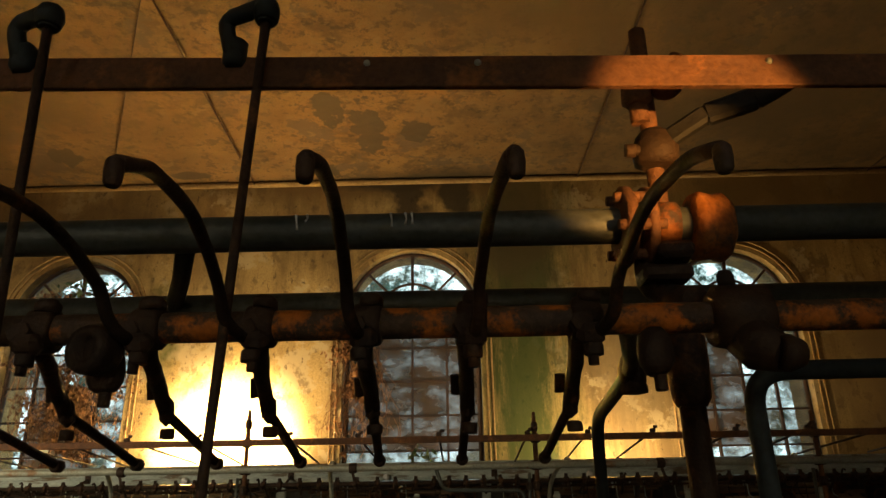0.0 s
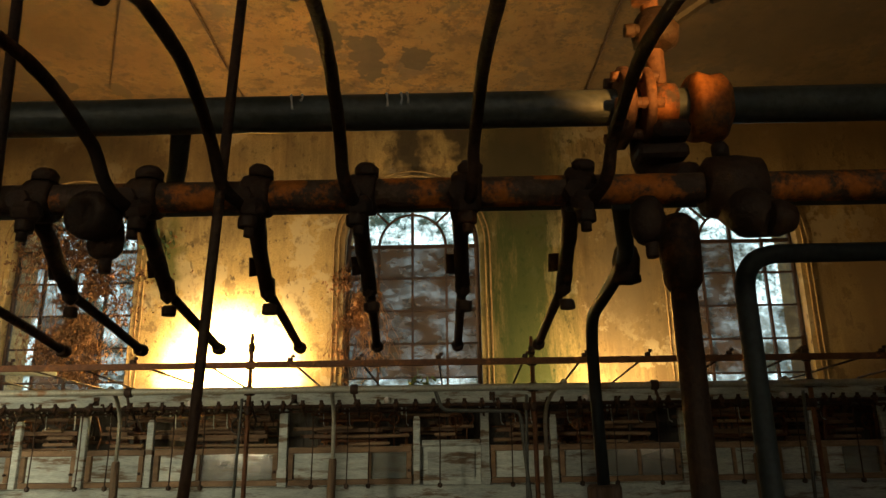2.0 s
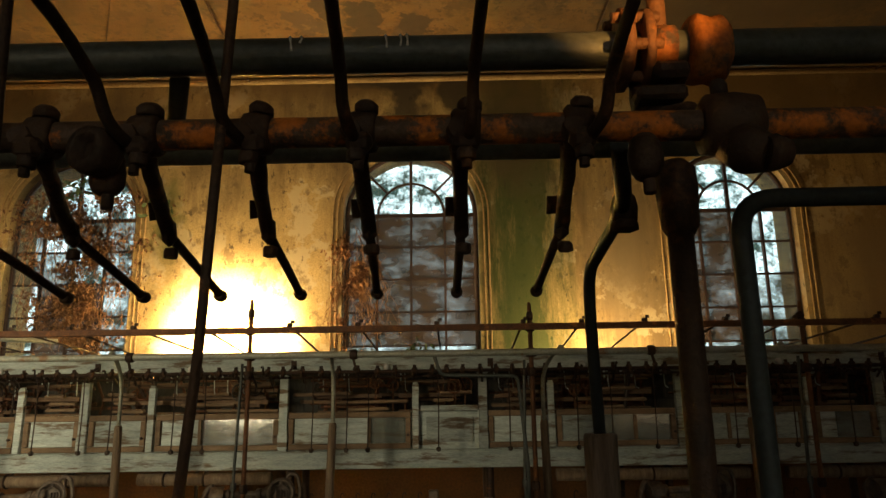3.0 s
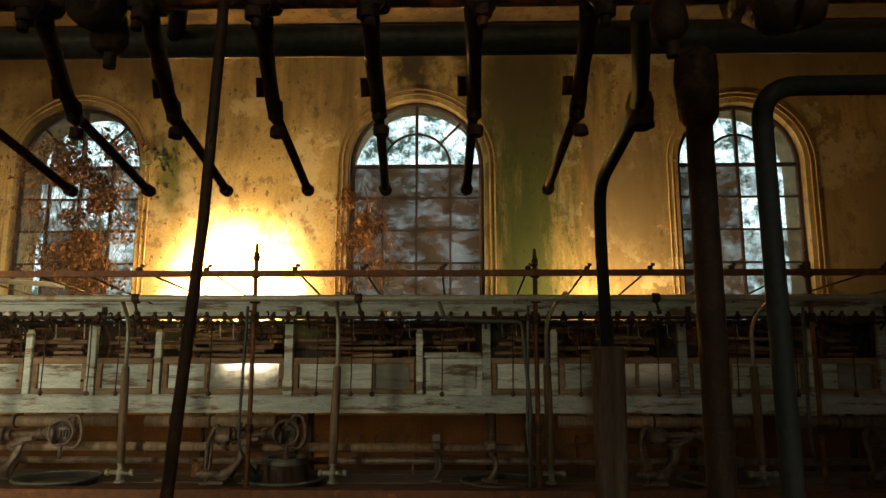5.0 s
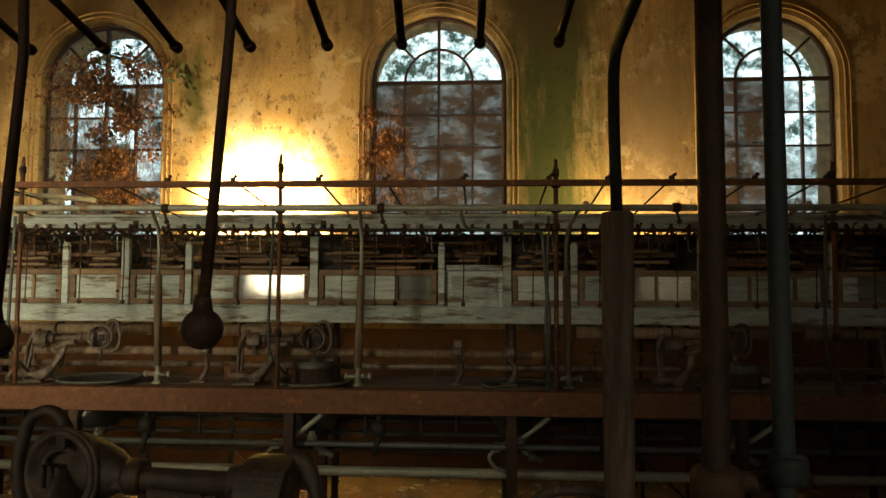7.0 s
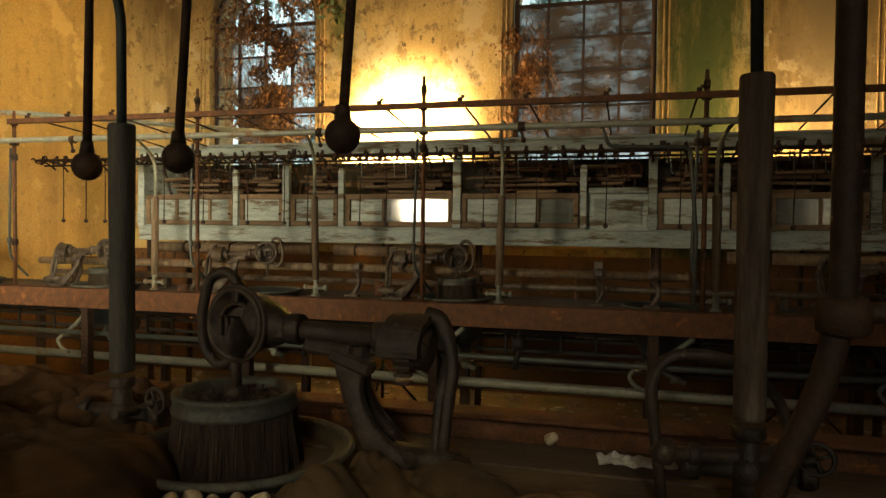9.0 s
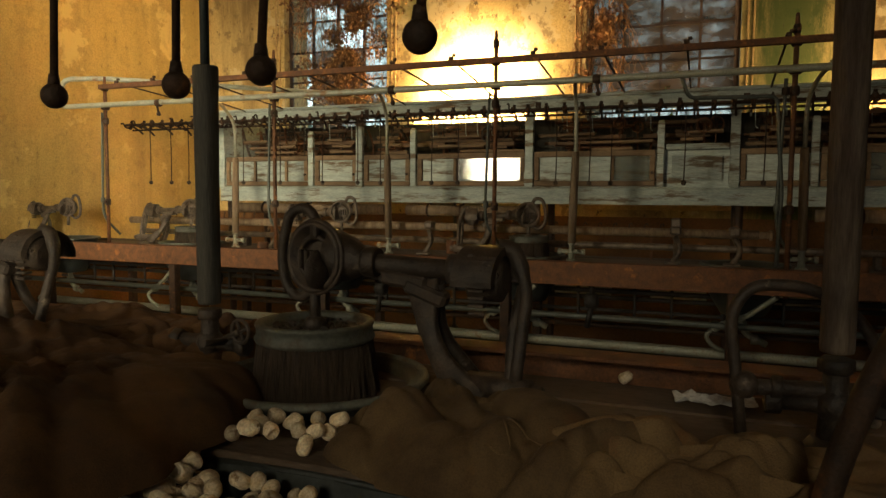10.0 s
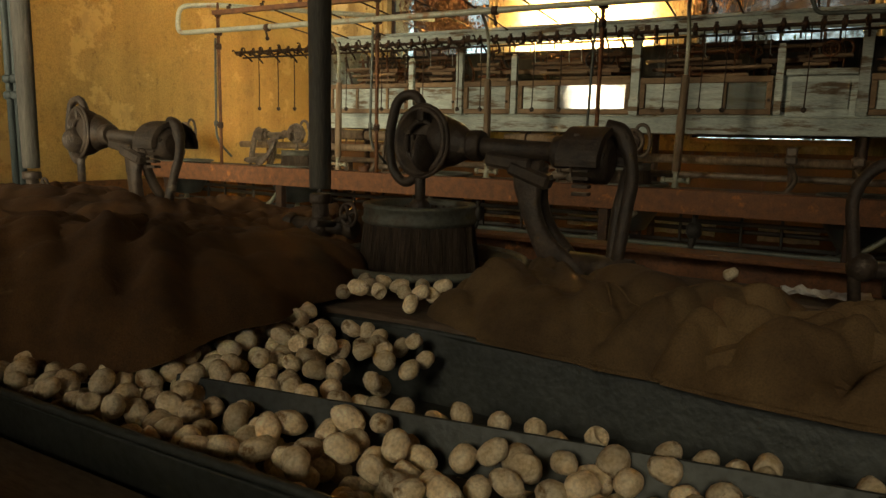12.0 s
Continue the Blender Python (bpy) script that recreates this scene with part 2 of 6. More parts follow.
M_BRISTLE = mat("brush_bristles", (0.03, 0.020, 0.013), (0.11, 0.075, 0.05), 0.9, 0, 60, 0.8, 500, None, stretch=(3, 3, 0.12))
M_SACK = mat("brown_jute_sacking", (0.046, 0.020, 0.006), (0.12, 0.058, 0.017), 0.95, 0, 9, 0.9, 520, (0.20, 0.12, 0.045), c3_at=0.66)
M_SACKPALE = mat("khaki_jute_sacking", (0.075, 0.042, 0.015), (0.18, 0.115, 0.050), 0.95, 0, 9, 0.9, 520, (0.12, 0.055, 0.018), c3_at=0.62)
M_COCOON = mat("silk_cocoon", (0.66, 0.50, 0.29), (0.90, 0.80, 0.60), 0.8, 0, 45, 0.7, 330, (0.26, 0.155, 0.065), c3_at=0.60, vary=0.38)
M_PAPER = mat("crumpled_paper", (0.62, 0.62, 0.60), (0.75, 0.75, 0.73), 0.8, 0, 20, 0.3, 200)
M_DRYLEAF = mat("dry_vine_leaf", (0.16, 0.07, 0.025), (0.33, 0.155, 0.05), 0.85, 0, 9, 0.2, 90, (0.10, 0.05, 0.02), vary=0.3)
M_LEAF = mat("green_leaf", (0.04, 0.07, 0.02), (0.08, 0.12, 0.035), 0.6, 0, 9, 0.2, 90)
M_STEEL = mat("window_bar_steel", (0.035, 0.022, 0.016), (0.085, 0.045, 0.028), 0.7, 0.3, 30, 0.4, 260)
M_WALLBROWN = mat("brown_painted_dado", (0.13, 0.055, 0.014), (0.19, 0.085, 0.022), 0.85, 0, 3, 0.4, 60, (0.08, 0.04, 0.015))
M_DARKWOOD = mat("dark_post_wood", (0.035, 0.033, 0.028), (0.075, 0.068, 0.055), 0.8, 0, 22, 0.5, 200, (0.12, 0.10, 0.08), stretch=(2.5, 2.5, 0.25))
M_RUBBLE = mat("plaster_rubble", (0.42, 0.36, 0.28), (0.60, 0.54, 0.44), 0.9, 0, 20, 0.4, 120, (0.30, 0.22, 0.14))
M_BLACK = mat("sooty_black_iron", (0.012, 0.011, 0.01), (0.03, 0.026, 0.022), 0.7, 0.3, 20, 0.4, 200)


def glass_mat(name, dirt, tint, gloss=0.07, gloss_rough=0.12):
    """Thin window glass with a film of dust: part clear, part dusty."""
    m = bpy.data.materials.new(name)
    m.use_nodes = True
    n, l = m.node_tree.nodes, m.node_tree.links
    n.remove(n["Principled BSDF"])
    tr, df, gl = n.new("ShaderNodeBsdfTransparent"), n.new("ShaderNodeBsdfDiffuse"), n.new("ShaderNodeBsdfGlossy")
    tl = n.new("ShaderNodeBsdfTranslucent")
    tr.inputs[0].default_value = (0.93, 0.96, 0.96, 1)
    df.inputs[0].default_value = tl.inputs[0].default_value = (*tint, 1)
    gl.inputs["Roughness"].default_value = gloss_rough
    t, r, tc, mp = n.new("ShaderNodeTexNoise"), n.new("ShaderNodeValToRGB"), n.new("ShaderNodeTexCoord"), n.new("ShaderNodeMapping")
    mp.inputs["Scale"].default_value = (1, 1, 2.2)
    t.inputs["Scale"].default_value, t.inputs["Detail"].default_value, t.inputs["Roughness"].default_value = 4, 8, 0.65
    l.new(tc.outputs["Object"], mp.inputs[0])
    l.new(mp.outputs[0], t.inputs["Vector"])
    r.color_ramp.elements[0].position, r.color_ramp.elements[1].position = 0.35, 0.68
    r.color_ramp.elements[0].color = (min(dirt + 0.12, 1),) * 3 + (1,)
    r.color_ramp.elements[1].color = (max(dirt - 0.25, 0),) * 3 + (1,)
    l.new(t.outputs[0], r.inputs[0])
    m0, m1, m2 = n.new("ShaderNodeMixShader"), n.new("ShaderNodeMixShader"), n.new("ShaderNodeMixShader")
    m0.inputs[0].default_value = 0.3
    l.new(df.outputs[0], m0.inputs[1])
    l.new(tl.outputs[0], m0.inputs[2])
    l.new(r.outputs[0], m1.inputs[0])
    l.new(tr.outputs[0], m1.inputs[1])
    l.new(m0.outputs[0], m1.inputs[2])
    m2.inputs[0].default_value = gloss
    l.new(m1.outputs[0], m2.inputs[1])
    l.new(gl.outputs[0], m2.inputs[2])
    l.new(m2.outputs[0], n["Material Output"].inputs[0])
    return m


M_GLASS = glass_mat("clear_dusty_glass", 0.16, (0.25, 0.22, 0.17))
M_GLASSD = glass_mat("grimy_glass", 0.90, (0.12, 0.075, 0.045))
M_GLASSM = glass_mat("streaked_glass", 0.55, (0.16, 0.12, 0.08))


def outdoor_mat():
    """Bright overcast sky seen through foliage, far behind the windows."""
    m = bpy.data.materials.new("garden_light")
    m.use_nodes = True
    n, l = m.node_tree.nodes, m.node_tree.links
    n.remove(n["Principled BSDF"])
    e, tc, t1, t2 = n.new("ShaderNodeEmission"), n.new("ShaderNodeTexCoord"), n.new("ShaderNodeTexNoise"), n.new("ShaderNodeTexNoise")
    r1, r2, mx = n.new("ShaderNodeValToRGB"), n.new("ShaderNodeValToRGB"), n.new("ShaderNodeMix")
    t1.inputs["Scale"].default_value, t1.inputs["Detail"].default_value, t1.inputs["Roughness"].default_value = 1.7, 12, 0.75
    t2.inputs["Scale"].default_value, t2.inputs["Detail"].default_value, t2.inputs["Roughness"].default_value = 9.0, 12, 0.85
    for t in (t1, t2):
        l.new(tc.outputs["Object"], t.inputs["Vector"])
    r1.color_ramp.elements[0].position, r1.color_ramp.elements[1].position = 0.44, 0.56
    r1.color_ramp.elements[0].color, r1.color_ramp.elements[1].color = (0.012, 0.03, 0.025, 1), (0.70, 0.86, 0.88, 1)
    r2.color_ramp.elements[0].position, r2.color_ramp.elements[1].position = 0.40, 0.62
    r2.color_ramp.elements[0].color, r2.color_ramp.elements[1].color = (0.10, 0.14, 0.14, 1), (1.35, 1.4, 1.4, 1)
    l.new(t1.outputs[0], r1.inputs[0])
    l.new(t2.outputs[0], r2.inputs[0])
    mx.data_type, mx.blend_type = "RGBA", "MULTIPLY"
    mx.inputs[0].default_value = 0.85
    l.new(r1.outputs[0], mx.inputs[6])
    l.new(r2.outputs[0], mx.inputs[7])
    l.new(mx.outputs[2], e.inputs[0])
    e.inputs[1].default_value = 3.7
    l.new(e.outputs[0], n["Material Output"].inputs[0])
    return m


M_GLOSS = glass_mat("cabinet_glass", 0.45, (0.34, 0.34, 0.30), 0.08, 0.08)
M_OUT = outdoor_mat()

# ---- mesh helpers ----


def box(bm, c, s, rot=(0, 0, 0), bevel=0.0):
    """A block; with bevel, its edges are chamfered."""
    m = pose(*c, *rot)
    hx, hy, hz = (q / 2 for q in s)
    if bevel <= 0:
        v = [bm.verts.new(m @ Vector((x * hx, y * hy, z * hz))) for z in (-1, 1) for y in (-1, 1) for x in (-1, 1)]
        for f in ((0, 2, 3, 1), (4, 5, 7, 6), (0, 1, 5, 4), (2, 6, 7, 3), (0, 4, 6, 2), (1, 3, 7, 5)):
            bm.faces.new([v[i] for i in f])
        return bm
    g = min(bevel, hx * 0.9, hy * 0.9, hz * 0.9)
    v = {}
    for x in (-1, 1):
        for y in (-1, 1):
            for z in (-1, 1):
                for k, d in enumerate(((0, g, g), (g, 0, g), (g, g, 0))):
                    v[x, y, z, k] = bm.verts.new(m @ Vector((x * (hx - d[0]), y * (hy - d[1]), z * (hz - d[2]))))
    S = (-1, 1)
    for q in S:
        bm.faces.new([v[q, y, z, 0] for y, z in ((-1, -1), (1, -1), (1, 1), (-1, 1))])
        bm.faces.new([v[x, q, z, 1] for x, z in ((-1, -1), (1, -1), (1, 1), (-1, 1))])
        bm.faces.new([v[x, y, q, 2] for x, y in ((-1, -1), (1, -1), (1, 1), (-1, 1))])
        for p in S:
            bm.faces.new([v[q, p, -1, 0], v[q, p, 1, 0], v[q, p, 1, 1], v[q, p, -1, 1]])
            bm.faces.new([v[q, -1, p, 0], v[q, 1, p, 0], v[q, 1, p, 2], v[q, -1, p, 2]])
            bm.faces.new([v[-1, q, p, 1], v[1, q, p, 1], v[1, q, p, 2], v[-1, q, p, 2]])
            for r in S:
                bm.faces.new([v[q, p, r, k] for k in range(3)])
    return bm


def sweep(bm, pts, r, seg=10, closed=False, cap=True):
    """A round bar along points; r is one radius or one for each point."""
    pts = [Vector(p) for p in pts]
    n = len(pts)
    rs = [r] * n if isinstance(r, (int, float)) else list(r)
    rings, ref = [], None
    for i, p in enumerate(pts):
        a = pts[(i - 1) % n] if closed or i else p
        b = pts[(i + 1) % n] if closed or i < n - 1 else p
        d = (b - a).normalized()
        if ref is None:
            ref = d.orthogonal().normalized()
        ref = (ref - d * ref.dot(d)).normalized()
        side = d.cross(ref)
        rings.append([bm.verts.new(p + (ref * math.cos(k * math.tau / seg) + side * math.sin(k * math.tau / seg)) * rs[i]) for k in range(seg)])
    for i in range(n if closed else n - 1):
        A, B = rings[i], rings[(i + 1) % n]
        for k in range(seg):
            f = bm.faces.new((A[k], A[(k + 1) % seg], B[(k + 1) % seg], B[k]))
            f.smooth = True
    if cap and not closed:
        bm.faces.new(rings[0][::-1])
        bm.faces.new(rings[-1])
    return bm


def bend(pts, r=0.03, steps=5):
    """Rounds the corners of a line of points."""
    pts = [Vector(p) for p in pts]
    out = [pts[0]]
    for a, b, c in zip(pts, pts[1:], pts[2:]):
        u, v = a - b, c - b
        q = min(r, u.length * 0.49, v.length * 0.49)
        p0, p1 = b + u.normalized() * q, b + v.normalized() * q
        for k in range(steps + 1):
            s = k / steps
            out.append(p0 * (1 - s) ** 2 + b * 2 * s * (1 - s) + p1 * s * s)
    out.append(pts[-1])
    return out


def lathe(bm, profile, c, axis="Z", seg=20, rot=None):
    """Turns (radius, height) pairs about an axis through c."""
    m = Matrix.Translation(c) @ ({"Z": Matrix(), "X": pose(0, 0, 0, 0, 90, 0), "Y": pose(0, 0, 0, -90, 0, 0)}[axis] if rot is None else rot)
    rings = []
    for r, h in profile:
        rings.append([bm.verts.new(m @ Vector((max(r, 1e-4) * math.cos(k * math.tau / seg), max(r, 1e-4) * math.sin(k * math.tau / seg), h))) for k in range(seg)])
    for A, B in zip(rings, rings[1:]):
        for k in range(seg):
            bm.faces.new((A[k], A[(k + 1) % seg], B[(k + 1) % seg], B[k])).smooth = True
    bm.faces.new(rings[0][::-1])
    bm.faces.new(rings[-1])
    return bm


def ball(bm, c, r, seg=14, squash=1.0):
    n = max(5, seg * 2 // 3)
    return lathe(bm, [(r * math.sin(math.pi * k / n), -r * squash * math.cos(math.pi * k / n)) for k in range(n + 1)], c, "Z", seg)


def ribbon(bm, pts, widths, thick):
    """A flat bar with rounded edges along points in the xz plane; one width for each point."""
    rings = []
    for i, p in enumerate(pts):
        d = (pts[min(i + 1, len(pts) - 1)] - pts[max(i - 1, 0)]).normalized()
        side = d.cross(Vector((0, 1, 0))).normalized()
        out = side.cross(d).normalized()
        rings.append([bm.verts.new(p + side * widths[i] / 2 * a + out * thick / 2 * b) for a, b in ((-1, -0.5), (-0.8, -1), (0.8, -1), (1, -0.5), (1, 0.5), (0.8, 1), (-0.8, 1), (-1, 0.5))])
    for A, C in zip(rings, rings[1:]):
        for k in range(8):
            bm.faces.new((A[k], A[(k + 1) % 8], C[(k + 1) % 8], C[k])).smooth = True
    bm.faces.new(rings[0][::-1])
    bm.faces.new(rings[-1])
    return bm


def hexnut(bm, c, r, h, axis="Z", rot=None):
    return lathe(bm, [(r * 0.92, -h / 2), (r, -h / 3), (r, h / 3), (r * 0.92, h / 2)], c, axis, 6, rot)


def rough(bm, amount, scale, seed=0.0):
    """Uneven, corroded or hand-made surface."""
    for v in bm.verts:
        v.co += noise.noise_vector(v.co * scale + Vector((seed, seed * 2, 0))) * amount
    return bm


def mesh_of(name, bm, material):
    me = bpy.data.meshes.new(name)
    bmesh.ops.recalc_face_normals(bm, faces=bm.faces[:])
    bm.to_mesh(me)
    bm.free()
    me.materials.append(material)
    return me


def part(name, bm, material, parent=None, label=""):
    ob = new(name, mesh_of(name, bm, material))
    if parent:
        ob.parent = parent
        ob.matrix_parent_inverse = parent.matrix_basis.inverted()
    return tagged(ob, label)


def thing(name, at, label, category, group="", kind=""):
    ob = new(name)
    ob.empty_display_size = 0.05
    ob.matrix_basis = Matrix.Translation(at)
    return tagged(ob, label, category, group, kind)


def B():
    return bmesh.new()


# ---- the hall ----
X0, X1, Y0, Y1, ZC = -3.72, 6.0, -4.0, 4.92, 3.90
WINS = ((-2.448, 0.472), (0.070, 0.500), (2.440, 0.460))
SILL, SPRING = 1.05, 2.803


def arched_wall(name, y, thick, wins, sill, spring, material, outward):
    """A wall along x with arched openings cut through it."""
    bm = B()

    def quad(a, b, c, d):
        for yy in (y, y + outward * thick):
            bm.faces.new([bm.verts.new((p[0], yy, p[1])) for p in (a, b, c, d)])

    def reveal(a, b):
        bm.faces.new([bm.verts.new(p) for p in ((a[0], y, a[1]), (b[0], y, b[1]), (b[0], y + outward * thick, b[1]), (a[0], y + outward * thick, a[1]))])

    edge = X0 - 0.3
    for x, r in wins:
        quad((edge, 0), (x - r, 0), (x - r, ZC + 0.2), (edge, ZC + 0.2))
        quad((x - r, 0), (x + r, 0), (x + r, sill), (x - r, sill))
        arc = [(x - r * math.cos(k * math.pi / 24), spring + r * math.sin(k * math.pi / 24)) for k in range(25)]
        for a, b in zip(arc, arc[1:]):
            quad(a, b, (b[0], ZC + 0.2), (a[0], ZC + 0.2))
            reveal(a, b)
        reveal((x - r, sill), (x - r, spring))
        reveal((x + r, spring), (x + r, sill))
        reveal((x + r, sill), (x - r, sill))
        edge = x + r
    quad((edge, 0), (X1 + 0.3, 0), (X1 + 0.3, ZC + 0.2), (edge, ZC + 0.2))
    bmesh.ops.remove_doubles(bm, verts=bm.verts, dist=1e-4)
    return tagged(part(name, bm, material), "stained ochre plaster wall with arched window openings", "wall", kind="structure")


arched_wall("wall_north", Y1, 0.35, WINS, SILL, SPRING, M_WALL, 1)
# unseen rear wall closing the hall; its openings frame the rear lamps
arched_wall("wall_south", Y0, 0.35, ((-3.0, 0.55), (0.9, 0.55), (3.6, 0.55)), 1.1, 2.7, M_WALLS, -1)
for nm, x in (("wall_west", X0 - 0.15), ("wall_east", X1 + 0.15)):
    bm = B()
    box(bm, (x, (Y0 + Y1) / 2, ZC / 2 + 0.1), (0.3, Y1 - Y0 - 0.004, ZC + 0.2))
    tagged(part(nm, bm, M_WALLS), "blotchy yellow ochre plaster wall", "wall", kind="structure")
bm = B()
box(bm, ((X0 + X1) / 2, (Y0 + Y1) / 2, -0.1), (X1 - X0 + 1, Y1 - Y0 + 1, 0.2))
tagged(part("floor", bm, M_FLOOR), "dirty cement floor strewn with rubble and dust", "floor", kind="structure")
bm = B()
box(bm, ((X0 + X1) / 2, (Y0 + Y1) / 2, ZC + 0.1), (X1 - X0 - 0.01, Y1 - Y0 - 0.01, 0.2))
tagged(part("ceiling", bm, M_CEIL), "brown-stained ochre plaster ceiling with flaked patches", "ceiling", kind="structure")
bm = B()
box(bm, ((X0 + X1) / 2, Y1 - 0.011, 0.5), (X1 - X0 - 0.01, 0.02, 1.0))
tagged(part("dado", bm, M_WALLBROWN), "orange-brown painted lower wall", "wall", kind="structure")

# brown sheet on the west wall paints the shade below the bench
bm = B()
box(bm, (X0 + 0.011, (Y0 + Y1) / 2 - 0.02, 0.36), (0.02, Y1 - Y0 - 0.06, 0.72))
tagged(part("dado", bm, M_WALLBROWN), "brown sheet added low on the west wall as under-bench shade", "wall", kind="structure")

rw = random.Random(77)
x = -2.3
while x < 3.2:
    ln = rw.uniform(0.35, 0.9)
    bm = B()
    box(bm, (x + ln / 2, Y1 - 0.025, 0.475), (ln, 0.008, rw.uniform(0.07, 0.10)), (0, rw.uniform(-1, 1), 0), bevel=0.002)
    bmesh.ops.subdivide_edges(bm, edges=[e for e in bm.edges if e.calc_length() > 0.3], cuts=14)
    tagged(part("bare_plaster", rough(bm, 0.012, 14, x), M_RUBBLE), "strip of pale bare plaster on the wall", "plaster", "bare plaster strips", "structure")
    x += ln + rw.uniform(0.05, 0.3)

# flat backdrop of the garden far outside
bm = B()
box(bm, (0, 13, 3), (40, 0.1, 16))
tagged(part("backdrop", bm, M_OUT), "bright overcast sky behind tree foliage", "backdrop", kind="structure")
bm = B()
box(bm, (0, 13, -0.3), (60, 40, 0.1))
tagged(part("ground", bm, M_FLOOR), "earth ground outside the windows", "ground", kind="structure")


def arched_window(name, cx, r, panes):
    """Steel-barred arched window: outer frame, bars, fan light and single panes."""
    y = Y1 + 0.075
    w = thing(name, (cx, y, SILL), "tall arched steel window with dusty panes", "window", "arched windows", "structure")
    bm = B()
    line = [(cx - r + 0.02, y, SILL)] + [(cx - (r - 0.02) * math.cos(k * math.pi / 20), y, SPRING + (r - 0.02) * math.sin(k * math.pi / 20)) for k in range(21)] + [(cx + r - 0.02, y, SILL)]
    sweep(bm, line, 0.018, 6)
    part("window_frame", bm, M_STEEL, w)
    cols = [cx - r + r * k / 2 for k in range(5)]
    rows = [SPRING - 0.243 * k for k in range(8)]
    for x in cols[1:4]:
        bm = B()
        box(bm, (x, y, (SILL + SPRING) / 2), (0.016, 0.03, SPRING - SILL))
        part("upright_bar", bm, M_STEEL, w)
    for k, z in enumerate(rows):
        bm = B()
        box(bm, (cx, y + 0.002, z), (2 * r - 0.04, 0.026, 0.026 if k == 0 else 0.013))
        part("cross_bar", bm, M_STEEL, w)
    bm = B()
    box(bm, (cx, y, SPRING + r / 2), (0.022, 0.03, r - 0.02))
    part("fan_bar", bm, M_STEEL, w)
    for a in (45, 135):
        bm = B()
        c, s = math.cos(radians(a)), math.sin(radians(a))
        sweep(bm, [(cx + c * r * 0.5, y, SPRING + s * r * 0.5), (cx + c * (r - 0.02), y, SPRING + s * (r - 0.02))], 0.010, 6)
        part("fan_bar", bm, M_STEEL, w)
    bm = B()
    sweep(bm, [(cx - r * 0.5 * math.cos(k * math.pi / 16), y, SPRING + r * 0.5 * math.sin(k * math.pi / 16)) for k in range(17)], 0.011, 6)
    part("fan_arc", bm, M_STEEL, w)
    rnd = random.Random(name)
    for i in range(4):
        for k in range(7):
            z = rows[k]
            bm = B()
            box(bm, (cols[i] + r / 4, y + 0.006, z - 0.1215), (r / 2 - 0.012, 0.004, 0.228), (rnd.uniform(-1, 1), 0, rnd.uniform(-1.5, 1.5)))
            q = part("pane", bm, panes(i, k, rnd), w)
            q.visible_shadow = False
    for i in range(4):
        a0, a1 = i * 45, i * 45 + 45
        for r0, r1 in ((0.02, r * 0.5), (r * 0.5, r - 0.02)):
            bm = B()
            pts = [(r1, a0 + (a1 - a0) * k / 5) for k in range(6)] + [(r0, a1 - (a1 - a0) * k / 5) for k in range(6)]
            for dy in (0.004, 0.008):
                bm.faces.new([bm.verts.new((cx + q * math.cos(radians(a)), y + dy, SPRING + q * math.sin(radians(a)))) for q, a in pts])
            g = part("fan_pane", bm, M_GLASS, w)
            g.visible_shadow = False
    bm = B()
    box(bm, (cx, Y1 + 0.16, SILL + 0.02), (2 * r - 0.01, 0.36, 0.04), bevel=0.008)
    part("window_sill", bm, M_TRIM, w)
    # raised plaster band round the opening
    bm = B()
    for R in (r + 0.040, r + 0.075):
        line = [(cx - R, Y1 - 0.004, 1.05)] + [(cx - R * math.cos(k * math.pi / 24), Y1 - 0.004, SPRING + R * math.sin(k * math.pi / 24)) for k in range(25)] + [(cx + R, Y1 - 0.004, 1.05)]
        sweep(bm, line, 0.0062, 8)
    tagged(part("trim", bm, M_TRIM), "raised plaster moulding round an arched window", "moulding", "window mouldings", "structure")


def panes_left(i, k, rnd):
    return M_GLASSD if i in (1, 2) and k > 1 else (M_GLASSM if rnd.random() < 0.5 else M_GLASS)


def panes_mid(i, k, rnd):
    return M_GLASSD if k < 4 else M_GLASSM


def panes_right(i, k, rnd):
    return M_GLASSD if (i in (0, 1) and k < 4) else (M_GLASSM if rnd.random() < 0.6 else M_GLASS)


arched_window("window_1", *WINS[0], panes_left)
arched_window("window_2", *WINS[1], panes_mid)
arched_window("window_3", *WINS[2], panes_right)

# cracked shadow gap and wires between wall and ceiling
bm = B()
sweep(bm, [(X0 + 0.02, Y1 - 0.02, ZC - 0.03), (X1 - 0.02, Y1 - 0.02, ZC - 0.03)], 0.022, 6)
tagged(part("trim", bm, M_TRIM), "worn plaster bead under the ceiling", "moulding", kind="structure")
for a, b, r in (((-1.08, 2.4), (-1.17, Y1 - 0.01), 0.006), ((-0.95, 2.4), (-2.06, 4.42), 0.0035), ((1.39, 2.4), (1.37, Y1 - 0.01), 0.006), ((3.72, 2.4), (3.63, Y1 - 0.01), 0.006)):
    bm = B()
    sweep(bm, [(*a, ZC - 0.03), (*b, ZC - 0.03)], r, 6)
    tagged(part("tie_rod", bm, M_RUSTDARK), "thin rusty tie rod under the ceiling", "tie rod", "ceiling tie rods")


